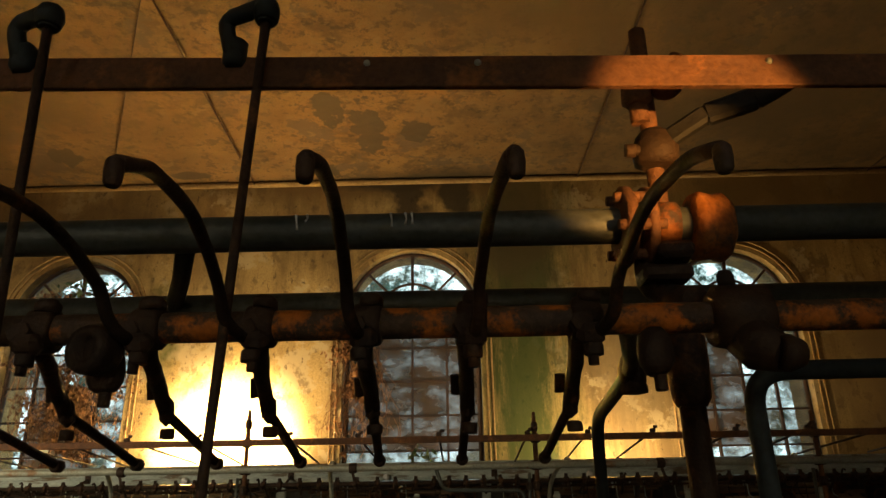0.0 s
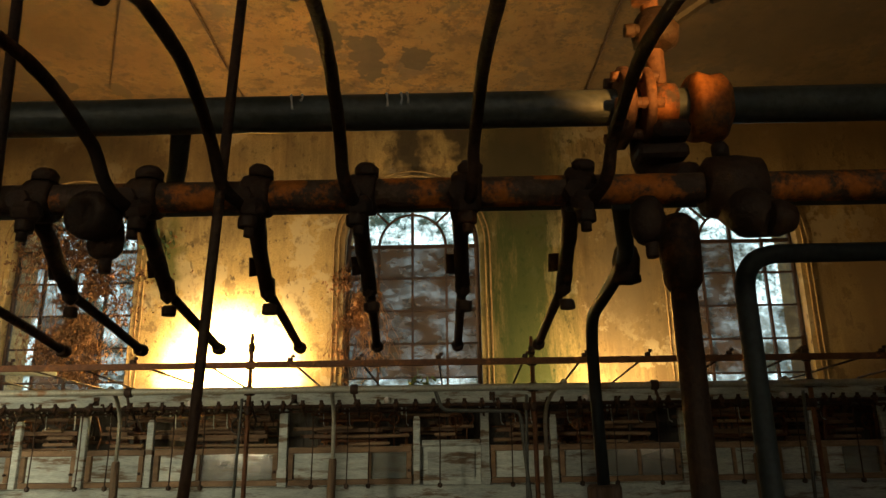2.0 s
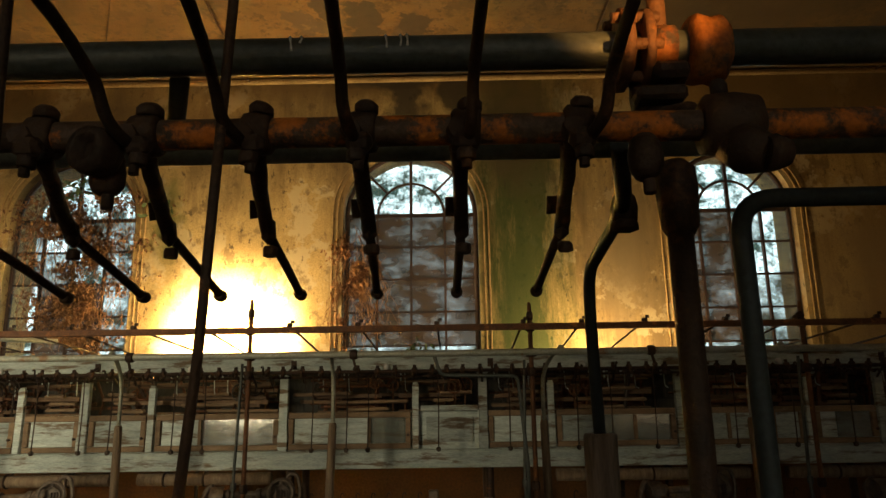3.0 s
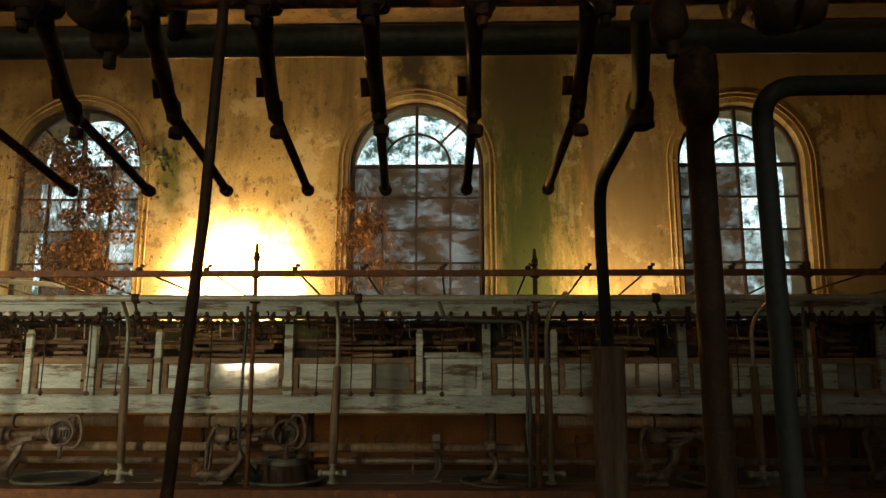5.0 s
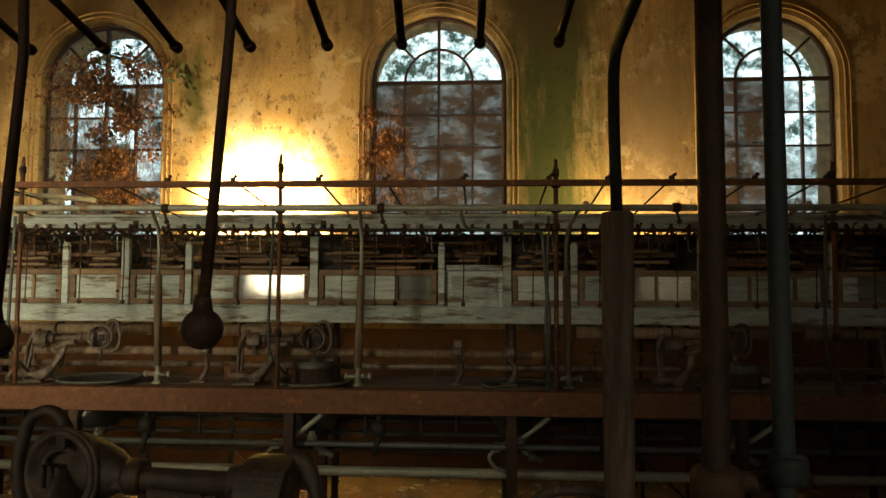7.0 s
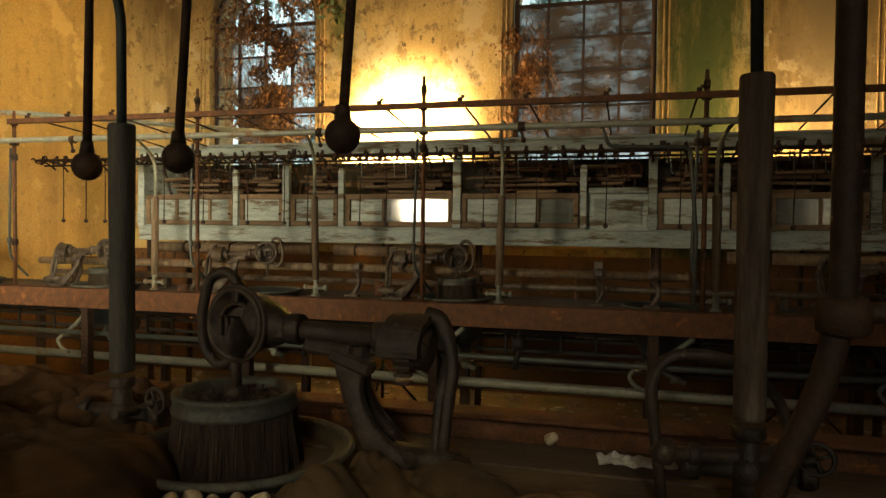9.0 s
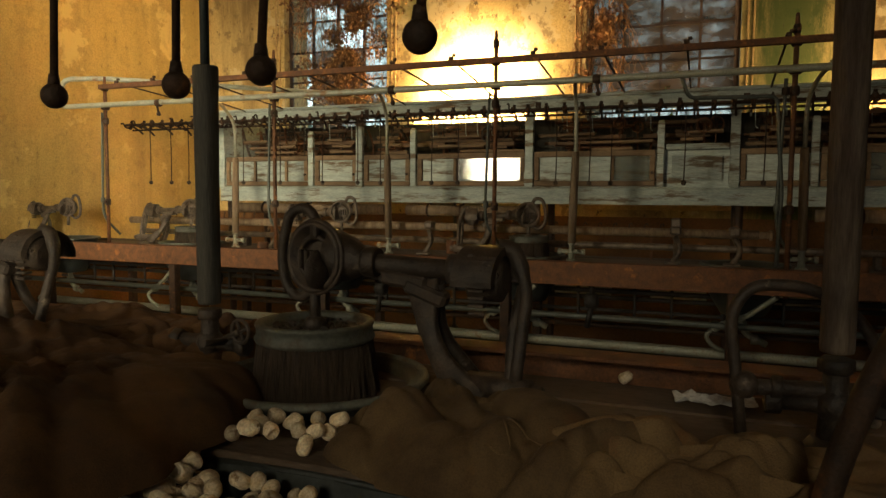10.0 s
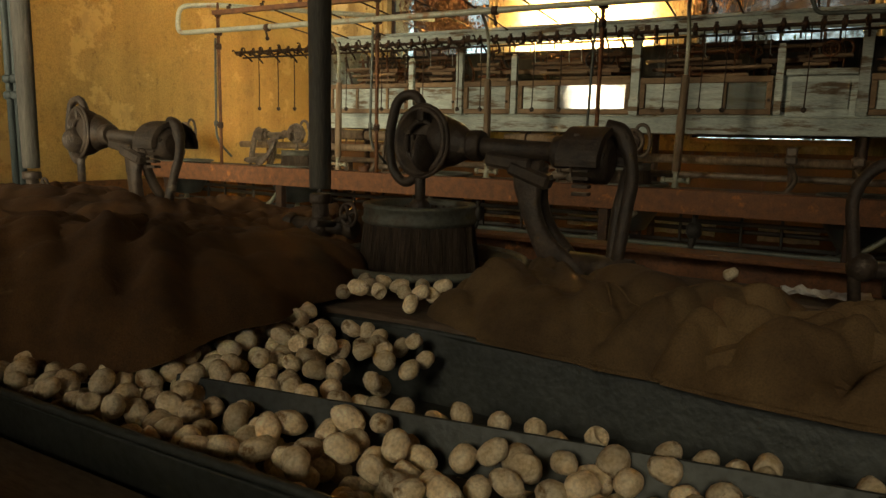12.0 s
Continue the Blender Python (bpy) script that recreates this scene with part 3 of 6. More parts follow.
def vine(name, cx, z0, z1, width, leaves, seed, label):
    """Dried creeper: hanging stems with many small curled leaves."""
    rnd = random.Random(seed)
    v = thing(name, (cx, Y1 + 0.1, z0), label, "vine", "dry creepers")
    for _ in range(64):
        bm = B()
        x, y, z = cx + rnd.uniform(-width, width) * 0.85, Y1 + rnd.uniform(-0.04, 0.05), z1 + rnd.uniform(-0.25, 0.05)
        pts = [(x, y, z)]
        while z > z0 + rnd.uniform(0, 0.3) and len(pts) < 26:
            x, y, z = x + rnd.gauss(0, 0.025), min(max(y + rnd.gauss(0, 0.012), Y1 - 0.07), Y1 + 0.05), z - rnd.uniform(0.02, 0.07)
            pts.append((x, y, z))
        if len(pts) < 3:
            pts.append((x, y, z - 0.05))
        part("stem", sweep(bm, pts, 0.0022, 4), M_DRYLEAF, v)
    verts, faces = [], []
    for _ in range(leaves):
        u = rnd.betavariate(1.6, 1.4)
        c = Vector((cx + rnd.gauss(0, width * 0.5) * (0.5 + 0.7 * u), Y1 + rnd.uniform(-0.09, 0.05), z0 + (z1 - z0) * u))
        if noise.noise(c * 4.5) < -0.05:
            continue
        m = Euler([rnd.uniform(0, 6.3) for _ in range(3)]).to_matrix()
        s, k = rnd.uniform(0.007, 0.021), len(verts)
        for p in ((-1, 0, 0), (-0.2, 0.6, 0.25), (1, 0, 0.1), (0, -0.6, 0.3)):
            verts.append(c + m @ Vector(p) * s)
        faces.append((k, k + 1, k + 2, k + 3))
    me = bpy.data.meshes.new("leaves")
    me.from_pydata(verts, [], faces)
    me.materials.append(M_DRYLEAF)
    ob = tagged(new("leaves", me), kind="stuff")
    ob.parent = v
    ob.matrix_parent_inverse = v.matrix_basis.inverted()


vine("dry_vine", -2.36, 1.75, 3.02, 0.46, 15000, 3, "brown dried creeper hanging over the window")
vine("dry_vine", -0.34, 1.75, 2.66, 0.16, 3600, 5, "brown dried creeper climbing beside the window")

# green shoots reaching in beside and over the windows
for cx, cz, n, seed in ((-1.82, 2.83, 46, 31), (-2.42, 3.02, 60, 32), (0.13, 1.78, 26, 33)):
    rg = random.Random(seed)
    v = thing("green_shoot", (cx, Y1, cz), "small green creeper shoot at the window", "vine", "green shoots")
    for k in range(3):
        pts = [(cx - 0.16 + 0.05 * k, Y1 + 0.05, cz + 0.12 - 0.05 * k)]
        for q in range(6):
            pts.append((pts[-1][0] + rg.uniform(0.02, 0.06), Y1 + 0.05 - 0.02 * q * (cx > -2.2 and cx < 0), pts[-1][2] + rg.uniform(-0.04, 0.02)))
        part("stem", sweep(B(), pts, 0.002, 4), M_DRYLEAF, v)
    bm = B()
    for k in range(n):
        c = Vector((cx + rg.gauss(0, 0.075), Y1 + rg.uniform(-0.05, 0.03) if cx > -2.2 and cx < 0 else Y1 + rg.uniform(-0.05, 0.04), cz + rg.gauss(0, 0.055)))
        m, q = Euler([rg.uniform(0, 6.3) for _ in range(3)]).to_matrix(), rg.uniform(0.014, 0.034)
        bm.faces.new([bm.verts.new(c + m @ Vector(p) * q) for p in ((-1, 0, 0), (-0.3, 0.5, 0.15), (0.5, 0.35, 0.1), (1, 0, 0), (0.5, -0.35, 0.1), (-0.3, -0.5, 0.15))])
    tagged(part("leaves", bm, M_LEAF, v), kind="stuff")

# rubble on the floor behind and under the benches
rb = random.Random(9)
bm = B()
for _ in range(700):
    r = rb.uniform(0.008, 0.035)
    box(bm, (rb.uniform(-3.5, 3.8), rb.choice((rb.uniform(1.4, 2.9), rb.uniform(3.6, 4.8))), r * 0.25), (r * rb.uniform(1, 2.2), r * rb.uniform(0.8, 1.6), r * 0.6), (rb.uniform(-15, 15), rb.uniform(-15, 15), rb.uniform(0, 180)))
tagged(part("rubble", bm, M_RUBBLE), "scattered pale plaster rubble on the floor", "rubble", kind="stuff")

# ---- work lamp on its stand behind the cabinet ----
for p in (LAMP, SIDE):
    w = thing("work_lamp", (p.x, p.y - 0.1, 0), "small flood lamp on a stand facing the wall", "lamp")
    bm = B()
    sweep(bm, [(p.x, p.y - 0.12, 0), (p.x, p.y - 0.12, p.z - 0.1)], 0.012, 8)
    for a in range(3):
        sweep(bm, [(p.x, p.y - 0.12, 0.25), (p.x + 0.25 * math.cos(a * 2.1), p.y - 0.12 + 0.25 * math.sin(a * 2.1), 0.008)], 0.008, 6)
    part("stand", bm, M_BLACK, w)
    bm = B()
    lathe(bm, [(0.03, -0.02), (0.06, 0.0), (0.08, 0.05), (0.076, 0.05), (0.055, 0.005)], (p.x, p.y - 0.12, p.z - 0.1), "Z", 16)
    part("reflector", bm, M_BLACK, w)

w = thing("spot_lamp", (SPOT.x, SPOT.y - 0.05, 1.02), "small black spot lamp standing on the added cabinet", "lamp")
bm = B()
sweep(bm, [(SPOT.x, SPOT.y - 0.06, 1.026), (SPOT.x, SPOT.y - 0.06, SPOT.z - 0.02)], 0.008, 8)
box(bm, (SPOT.x, SPOT.y - 0.06, 1.026), (0.08, 0.08, 0.012), bevel=0.003)
part("stand", bm, M_BLACK, w)
bm = B()
lathe(bm, [(0.02, 0), (0.035, 0.01), (0.035, 0.06), (0.02, 0.065)], (SPOT.x, SPOT.y - 0.03, SPOT.z), "Y", 14, pose(0, 0, 0, 90, 0, 0))
part("housing", bm, M_BLACK, w)

# ---- far reeling machine ----
RAILY, RAILZ = 2.93, 0.856


def bench(y_rail, s, x0, x1, table_z):
    """Long reeling bench: steel edge rail, boards, legs and bars below. s: the way from the rail to the machine."""
    w = thing("reeling_bench", ((x0 + x1) / 2, y_rail, 0), "long rusty steel-edged reeling bench with dusty top", "workbench", "reeling benches")
    L, cx = x1 - x0, (x0 + x1) / 2
    bm = B()
    box(bm, (cx, y_rail, RAILZ - 0.05), (L, 0.012, 0.10), bevel=0.002)
    box(bm, (cx, y_rail + s * 0.03, RAILZ - 0.004), (L, 0.06, 0.008), bevel=0.002)
    box(bm, (cx, y_rail + s * 0.02, RAILZ - 0.097), (L, 0.04, 0.008), bevel=0.002)
    part("edge_rail", bm, M_RUST, w, "rusty red-brown steel edge channel")
    for k in range(4 if s < 0 else 5):
        bm = B()
        box(bm, (cx, y_rail + s * (0.075 + k * 0.125 + 0.06), table_z - 0.012 - 0.002 * (k % 2)), (L - 0.02, 0.122, 0.022), bevel=0.002)
        part("plank", bm, M_TABLE, w)
    x = x0 + 0.35
    while x < x1:
        for dy in (0.03, 0.50 if s < 0 else 0.66):
            bm = B()
            box(bm, (x, y_rail + s * dy, (RAILZ - 0.10) / 2), (0.045, 0.045, RAILZ - 0.10), bevel=0.004)
            box(bm, (x, y_rail + s * dy, 0.01), (0.12, 0.10, 0.02), bevel=0.003)
            part("leg", bm, M_RUSTDARK, w)
        x += 1.0 if s < 0 else 0.945
    for z, dy, r, mt in ((0.61, 0.10, 0.014, M_GREY), (0.47, 0.20, 0.022, M_GREYL), (0.70, 0.32, 0.011, M_BLACK), (0.66, 0.38, 0.011, M_BLACK), (0.54, 0.30, 0.012, M_RUSTDARK), (0.40, 0.45, 0.016, M_GREY), (0.74, 0.45, 0.012, M_BLACK), (0.32, 0.12, 0.02, M_RUSTDARK)):
        bm = B()
        sweep(bm, [(x0 + 0.05, y_rail + s * dy, z), (cx, y_rail + s * dy, z - 0.004), (x1 - 0.05, y_rail + s * dy, z)], r, 8)
        part("pipe", bm, mt, w)
    if s > 0:
        # guard of thin black bars with short stays under the top
        for k in range(int(L / 0.21)):
            bm = B()
            xs = x0 + 0.12 + k * 0.21 + 0.03 * math.sin(k * 2.3)
            box(bm, (xs, y_rail + 0.35, 0.655), (0.012, 0.014, 0.15), bevel=0.002)
            hexnut(bm, (xs, y_rail + 0.34, 0.70), 0.012, 0.016, "Y")
            part("stay", bm, M_BLACK, w)
        for z, dy in ((0.60, 0.36), (0.575, 0.52), (0.635, 0.55)):
            bm = B()
            box(bm, (cx, y_rail + dy, z), (L - 0.1, 0.012, 0.016), bevel=0.002)
            part("guard_bar", bm, M_BLACK, w)
    return w


bench(RAILY, 1, -3.62, 5.2, 0.83)
bench(1.24, -1, -3.4, 3.2, 0.82)


def basin(cx, cy, z, r):
    """Round enamelled scalding basin let into the bench."""
    w = thing("basin", (cx, cy, z), "round grey enamelled basin let into the bench", "basin", "scalding basins")
    bm = B()
    lathe(bm, [(0.03, -0.21), (r * 0.55, -0.20), (r * 0.92, -0.10), (r, 0.012), (r + 0.012, 0.018), (r + 0.012, 0.008), (r - 0.012, 0.010), (r * 0.88, -0.10), (r * 0.5, -0.185), (0.02, -0.195)], (cx, cy, z), seg=28)
    part("bowl", bm, M_ZINC, w)
    bm = B()
    sweep(bm, [(cx + (r + 0.012) * math.cos(k * math.tau / 32), cy + (r + 0.012) * math.sin(k * math.tau / 32), z + 0.014) for k in range(32)], 0.007, 6, True)
    part("rim", bm, M_RING, w)
    bm = B()
    sweep(bm, bend([(cx, cy, z - 0.2), (cx, cy, z - 0.28), (cx + 0.10, cy, z - 0.33)], 0.04), 0.014, 8)
    ball(bm, (cx, cy, z - 0.25), 0.024, 10)
    hexnut(bm, (cx + 0.05, cy, z - 0.31), 0.022, 0.03, "X")
    part("drain", bm, M_GREYL, w)
    return w


def brush_unit(cx, cy, z, flip, brush=True, iron=None):
    """Stirring brush: gear head, drive arm, cam and trestle; flip mirrors it in x. z: bench surface."""
    w = thing("stirring_brush" if brush else "stirring_gear", (cx, cy, z), "dusty cast-iron stirring gear with round bristle brush" if brush else "dusty cast-iron stirring gear without its brush", "machine", "stirring gears")
    iron = iron or M_CAST
    hz = z + 0.215
    s, hy = 1, cy
    # gear head: round housing open to the front, with teeth and a bevel wheel
    face = Vector((-0.22, -0.96, 0.05)).normalized()
    turn = face.to_track_quat("Z", "Y").to_matrix().to_4x4()
    hc = Vector((cx, hy, hz))
    bm = B()
    lathe(bm, [(0.020, -0.050), (0.036, -0.040), (0.050, -0.022), (0.055, -0.004), (0.057, 0.004), (0.057, 0.014), (0.053, 0.017), (0.048, 0.015), (0.046, 0.0), (0.02, -0.003)], hc, "Z", 30, turn)
    for rr, dz in ((0.0575, 0.008),):
        ca, cb = turn.to_3x3() @ Vector((1, 0, 0)), turn.to_3x3() @ Vector((0, 1, 0))
        sweep(bm, [hc + face * dz + (ca * math.cos(k * math.tau / 30) + cb * math.sin(k * math.tau / 30)) * rr for k in range(30)], 0.0042, 6, True)
    part("gear_housing", rough(bm, 0.0009, 60), iron, w)
    bm = B()
    up = Vector((0, 0, 1))
    side = up.cross(face).normalized()
    for k in (-1, 0, 1):
        p = hc + face * 0.010 + side * (k * 0.0125 - 0.012) - up * 0.004
        box(bm, p, (0.0065, 0.018, 0.030), (0, 0, -13), 0.002)
    sweep(bm, [hc + face * 0.006 + (side * math.cos(k * math.tau / 20) + up * math.sin(k * math.tau / 20)) * 0.035 - up * 0.003 for k in range(20)], 0.0045, 6, True)
    box(bm, hc + face * 0.008 + up * 0.042, (0.016, 0.012, 0.022), (0, 0, -25), 0.003)
    part("gear_teeth", bm, iron, w)
    bm = B()
    lathe(bm, [(0.008, -0.010), (0.024, -0.006), (0.029, -0.002), (0.029, 0.002), (0.018, 0.005), (0.008, 0.010)], hc + face * 0.024 + side * 0.024 - up * 0.020, "Z", 20, Vector((0.96, -0.28, 0.05)).to_track_quat("Z", "Y").to_matrix().to_4x4())
    part("bevel_wheel", bm, iron, w)
    # looped handle beside the head
    bm = B()
    sweep(bm, bend([(cx - 0.012, hy + 0.02, hz + 0.050), (cx - 0.030, hy + 0.02, hz + 0.080), (cx - 0.066, hy + 0.02, hz + 0.072), (cx - 0.084, hy + 0.02, hz + 0.005), (cx - 0.076, hy + 0.02, hz - 0.050), (cx - 0.045, hy + 0.015, hz - 0.075), (cx - 0.012, hy + 0.01, hz - 0.050)], 0.045), 0.0085, 8)
    part("handle", bm, iron, w)
    # drive arm to the cam
    bm = B()
    sweep(bm, [(cx + 0.022, hy + 0.015, hz), (cx + 0.05, hy + 0.012, hz - 0.002), (cx + 0.085, hy, hz - 0.004), (cx + 0.105, hy, hz - 0.006), (cx + 0.26, hy, hz - 0.012)], [0.044, 0.036, 0.019, 0.0150, 0.0150], 14)
    lathe(bm, [(0.022, -0.012), (0.024, -0.008), (0.024, 0.008), (0.022, 0.012)], (cx + 0.095, hy, hz - 0.004), "X", 14)
    lathe(bm, [(0.022, -0.012), (0.024, -0.008), (0.024, 0.008), (0.022, 0.012)], (cx + 0.235, hy, hz - 0.01), "X", 14)
    part("drive_arm", rough(bm, 0.0008, 70), iron, w)
    bm = B()
    box(bm, (cx + 0.155, hy - s * 0.004, hz - 0.028), (0.075, 0.034, 0.022), (0, 8, 0), 0.004)
    box(bm, (cx + 0.19, hy - s * 0.008, hz - 0.045), (0.07, 0.03, 0.024), (0, 20, 0), 0.005)
    part("bracket", rough(bm, 0.002, 45), iron, w)
    # cam hood and its ratchet
    bm = B()
    R = 0.050
    for k in range(22):
        a0, a1 = radians(-10 + k * 9), radians(-10 + k * 9 + 9)
        c0, s0, c1, s1 = math.cos(a0), math.sin(a0), math.cos(a1), math.sin(a1)
        q = []
        for rr in (R, R - 0.010):
            for c, sn in ((c0, s0), (c1, s1)):
                for dx in (-0.030, 0.030):
                    q.append(bm.verts.new((cx + 0.285 + dx + 0.5 * (c * rr) * 0.5, hy + s * c * rr, hz - 0.022 + sn * rr)))
        for f in ((0, 1, 3, 2), (4, 6, 7, 5), (0, 2, 6, 4), (1, 5, 7, 3), (0, 4, 5, 1), (2, 3, 7, 6)):
            bm.faces.new([q[i] for i in f])
    bmesh.ops.remove_doubles(bm, verts=bm.verts, dist=1e-5)
    for k in range(3):
        hexnut(bm, (cx + 0.268 + 0.017 * k, hy - 0.030, hz + 0.012 - 0.012 * k), 0.006, 0.010, "Y")
    part("cam_hood", rough(bm, 0.0010, 60), iron, w)
    bm = B()
    lathe(bm, [(0.02, -0.03), (0.034, -0.026), (0.034, 0.02), (0.022, 0.026)], (cx + 0.285, hy, hz - 0.02), "X", 16)
    for k in range(4):
        box(bm, (cx + 0.275, hy - s * 0.025, hz - 0.035 - 0.011 * k), (0.024, 0.018, 0.005), bevel=0.001)
    part("ratchet", bm, iron, w)
    bm = B()
    strap = bend([(cx + 0.30, hy, hz + 0.026), (cx + 0.322, hy, hz + 0.022), (cx + 0.346, hy - 0.012, hz - 0.03), (cx + 0.342, hy - 0.035, hz - 0.10), (cx + 0.338, hy - 0.05, z + 0.045)], 0.04)
    sweep(bm, strap, [0.0125] * 8 + [0.0095] * (len(strap) - 8), 8)
    part("strap", rough(bm, 0.0012, 50), iron, w)
    # broad cast leg that sweeps down from the arm, and two slim ones
    bm = B()
    line = bend([(cx + 0.185, hy - 0.004, hz - 0.025), (cx + 0.190, hy - 0.01, hz - 0.09), (cx + 0.225, hy - 0.03, hz - 0.15), (cx + 0.285, hy - 0.05, z + 0.02)], 0.06, 6)
    ribbon(bm, line, [0.050 - 0.022 * math.sin(math.pi * k / (len(line) - 1)) for k in range(len(line))], 0.018)
    box(bm, (cx + 0.285, hy - 0.05, z + 0.010), (0.075, 0.045, 0.018), bevel=0.004)
    part("leg", rough(bm, 0.0018, 40), iron, w)
    for x1, y1, x0, y0, r in ((cx + 0.205, hy, cx + 0.27, hy + 0.06, 0.011), (cx + 0.335, hy, cx + 0.335, hy - 0.055, 0.0085)):
        bm = B()
        sweep(bm, bend([(x1, y1, hz - 0.03), (x1 - 0.01, (y1 + y0) / 2, hz - 0.11), (x0, y0, z + 0.005)], 0.06), r, 8)
        box(bm, (x0, y0, z + 0.006), (0.045, 0.035, 0.012), bevel=0.003)
        part("leg", rough(bm, 0.0015, 40), iron, w)
    bm = B()
    sweep(bm, [(cx + 0.265, hy - s * 0.03, z + 0.045), (cx + 0.36, hy - s * 0.05, z + 0.045)], 0.019, 10)
    hexnut(bm, (cx + 0.368, hy - s * 0.051, z + 0.045), 0.014, 0.02, "X")
    part("foot_bearing", rough(bm, 0.001, 60), iron, w)
    # spindle and brush
    bm = B()
    sweep(bm, [(cx - 0.004, hy - s * 0.005, hz - 0.03), (cx - 0.004, hy - s * 0.005, z + 0.10)], 0.009, 8)
    if brush:
        lathe(bm, [(0.018, 0), (0.018, 0.012), (0.012, 0.02)], (cx - 0.004, hy - s * 0.005, z + 0.10), seg=12)
    part("spindle", bm, iron, w)
    if brush:
        bc = (cx - 0.004, hy - s * 0.005, z)
        br = part("brush", lathe(B(), [(0.075, 0.082), (0.089, 0.082), (0.0945, 0.085), (0.0955, 0.090), (0.0925, 0.094), (0.0918, 0.106), (0.0945, 0.109), (0.0935, 0.114), (0.088, 0.115), (0.082, 0.113), (0.080, 0.108), (0.078, 0.101), (0.02, 0.098)], bc, seg=48), M_RING, w, "grey painted brush holder ring")
        bm = B()
        rnd = random.Random(4)
        for _ in range(170):
            a, q = rnd.uniform(0, 6.28), 0.074 * math.sqrt(rnd.random())
            box(bm, (bc[0] + q * math.cos(a), bc[1] + q * math.sin(a), z + 0.099), (rnd.uniform(0.005, 0.014), rnd.uniform(0.004, 0.010), rnd.uniform(0.004, 0.012)), (rnd.uniform(-30, 30), rnd.uniform(-30, 30), rnd.uniform(0, 180)))
        part("debris", bm, iron, br)
        bm = B()
        for k in range(2600):
            a = k * math.tau / 2600 + rnd.uniform(-0.008, 0.008)
            q = rnd.uniform(0.080, 0.091)
            q2 = q + rnd.uniform(0.004, 0.012) + 0.004 * math.sin(a * 13 + 2 * math.sin(a * 5))
            a2 = a + 0.05 * math.sin(a * 21) + rnd.gauss(0, 0.015)
            sweep(bm, [(bc[0] + q * math.cos(a), bc[1] + q * math.sin(a), z + 0.090), (bc[0] + q2 * math.cos(a2), bc[1] + q2 * math.sin(a2), z - 0.005 + rnd.uniform(-0.006, 0.006))], 0.0007, 3, cap=False)
        lathe(bm, [(0.02, -0.004), (0.094, 0.0), (0.086, 0.085), (0.02, 0.086)], bc, seg=24)
        part("bristles", bm, M_BRISTLE, br)
    if flip:
        for o in w.children_recursive:
            for v in o.data.vertices:
                v.co.x = 2 * cx - v.co.x
            o.data.flip_normals()
    return w


# unseen cabinet added back to back with the near bench, to cut rear light
w = thing("reel_cabinet", (0, -0.5, 0.0), "unseen grey-green cabinet added to cut rear light from the near bench", "cabinet")
for nm, c, q in (("top_board", (-0.1, -0.50, 1.010), (6.7, 0.46, 0.02)), ("bottom_board", (-0.1, -0.50, 0.62), (6.6, 0.42, 0.02)), ("front_panel", (-0.1, -0.30, 0.815), (6.6, 0.018, 0.37)), ("back_panel", (-0.1, -0.70, 0.815), (6.6, 0.018, 0.37))):
    part(nm, box(B(), c, q, bevel=0.003), M_WOODG, w)
for x in (-3.2, -1.0, 1.1, 3.0):
    for y in (-0.34, -0.66):
        part("leg", box(B(), (x, y, 0.305), (0.05, 0.05, 0.61), bevel=0.004), M_WOODB, w)

# basins and gears of both benches
for x in (-3.40, -2.42, -1.42, -0.40, 1.52, 2.5, 3.5):
    basin(x, 3.21, 0.842, 0.165)
    brush_unit(x, 3.21, 0.835, True, x in (-0.40, 1.52, -2.42), M_DUSTY)
basin(0.56, 3.21, 0.835, 0.165)
basin(-0.175, 0.945, 0.826, 0.158)
near_brush = brush_unit(-0.175, 0.94, 0.82, False, True)
basin(-1.12, 0.97, 0.81, 0.19)
brush_unit(-1.12, 0.97, 0.82, False, False)

# drive shaft along the far bench
w = thing("drive_shaft", (-1.1, 3.33, 0.83), "long dusty iron drive shaft on forked brackets", "shaft")
bm = B()
sweep(bm, [(-3.0, 3.33, 0.975), (-1.0, 3.33, 0.977), (0.62, 3.33, 0.972)], 0.021, 14)
lathe(bm, [(0.016, 0), (0.016, 0.04), (0.024, 0.042), (0.024, 0.055), (0.014, 0.06)], (0.62, 3.33, 0.972), "X", 12)
part("shaft", bm, M_SLEEVE, w)
for x in (-2.7, -1.9, -0.95, 0.27, 0.52):
    bm = B()
    sweep(bm, bend([(x, 3.30, 0.955), (x + 0.03, 3.27, 0.90), (x - 0.01, 3.26, 0.84)], 0.04), 0.013, 8)
    box(bm, (x, 3.31, 0.985), (0.05, 0.06, 0.04), bevel=0.008)
    box(bm, (x - 0.01, 3.26, 0.840), (0.07, 0.05, 0.012), bevel=0.003)
    part("bracket", rough(bm, 0.002, 40), M_DUSTY, w)
bm = B()
box(bm, (0.27, 3.32, 1.02), (0.045, 0.03, 0.04), bevel=0.005)
sweep(bm, [(0.27, 3.32, 1.0), (0.27, 3.32, 0.86)], 0.009, 8)
part("stop_block", bm, M_DUSTY, w)
w = thing("steam_pipe", (1.5, 3.42, 0.83), "dusty iron pipe lying along the bench", "pipe")
bm = B()
sweep(bm, [(-3.0, 3.44, 0.90), (1.0, 3.44, 0.898), (5.0, 3.44, 0.90)], 0.016, 10)
part("pipe_run", bm, M_DUSTY, w)
for x in (-2.2, -0.6, 1.1, 2.4, 3.8):
    bm = B()
    box(bm, (x, 3.44, 0.856), (0.03, 0.05, 0.058), bevel=0.004)
    part("saddle", bm, M_DUSTY, w)


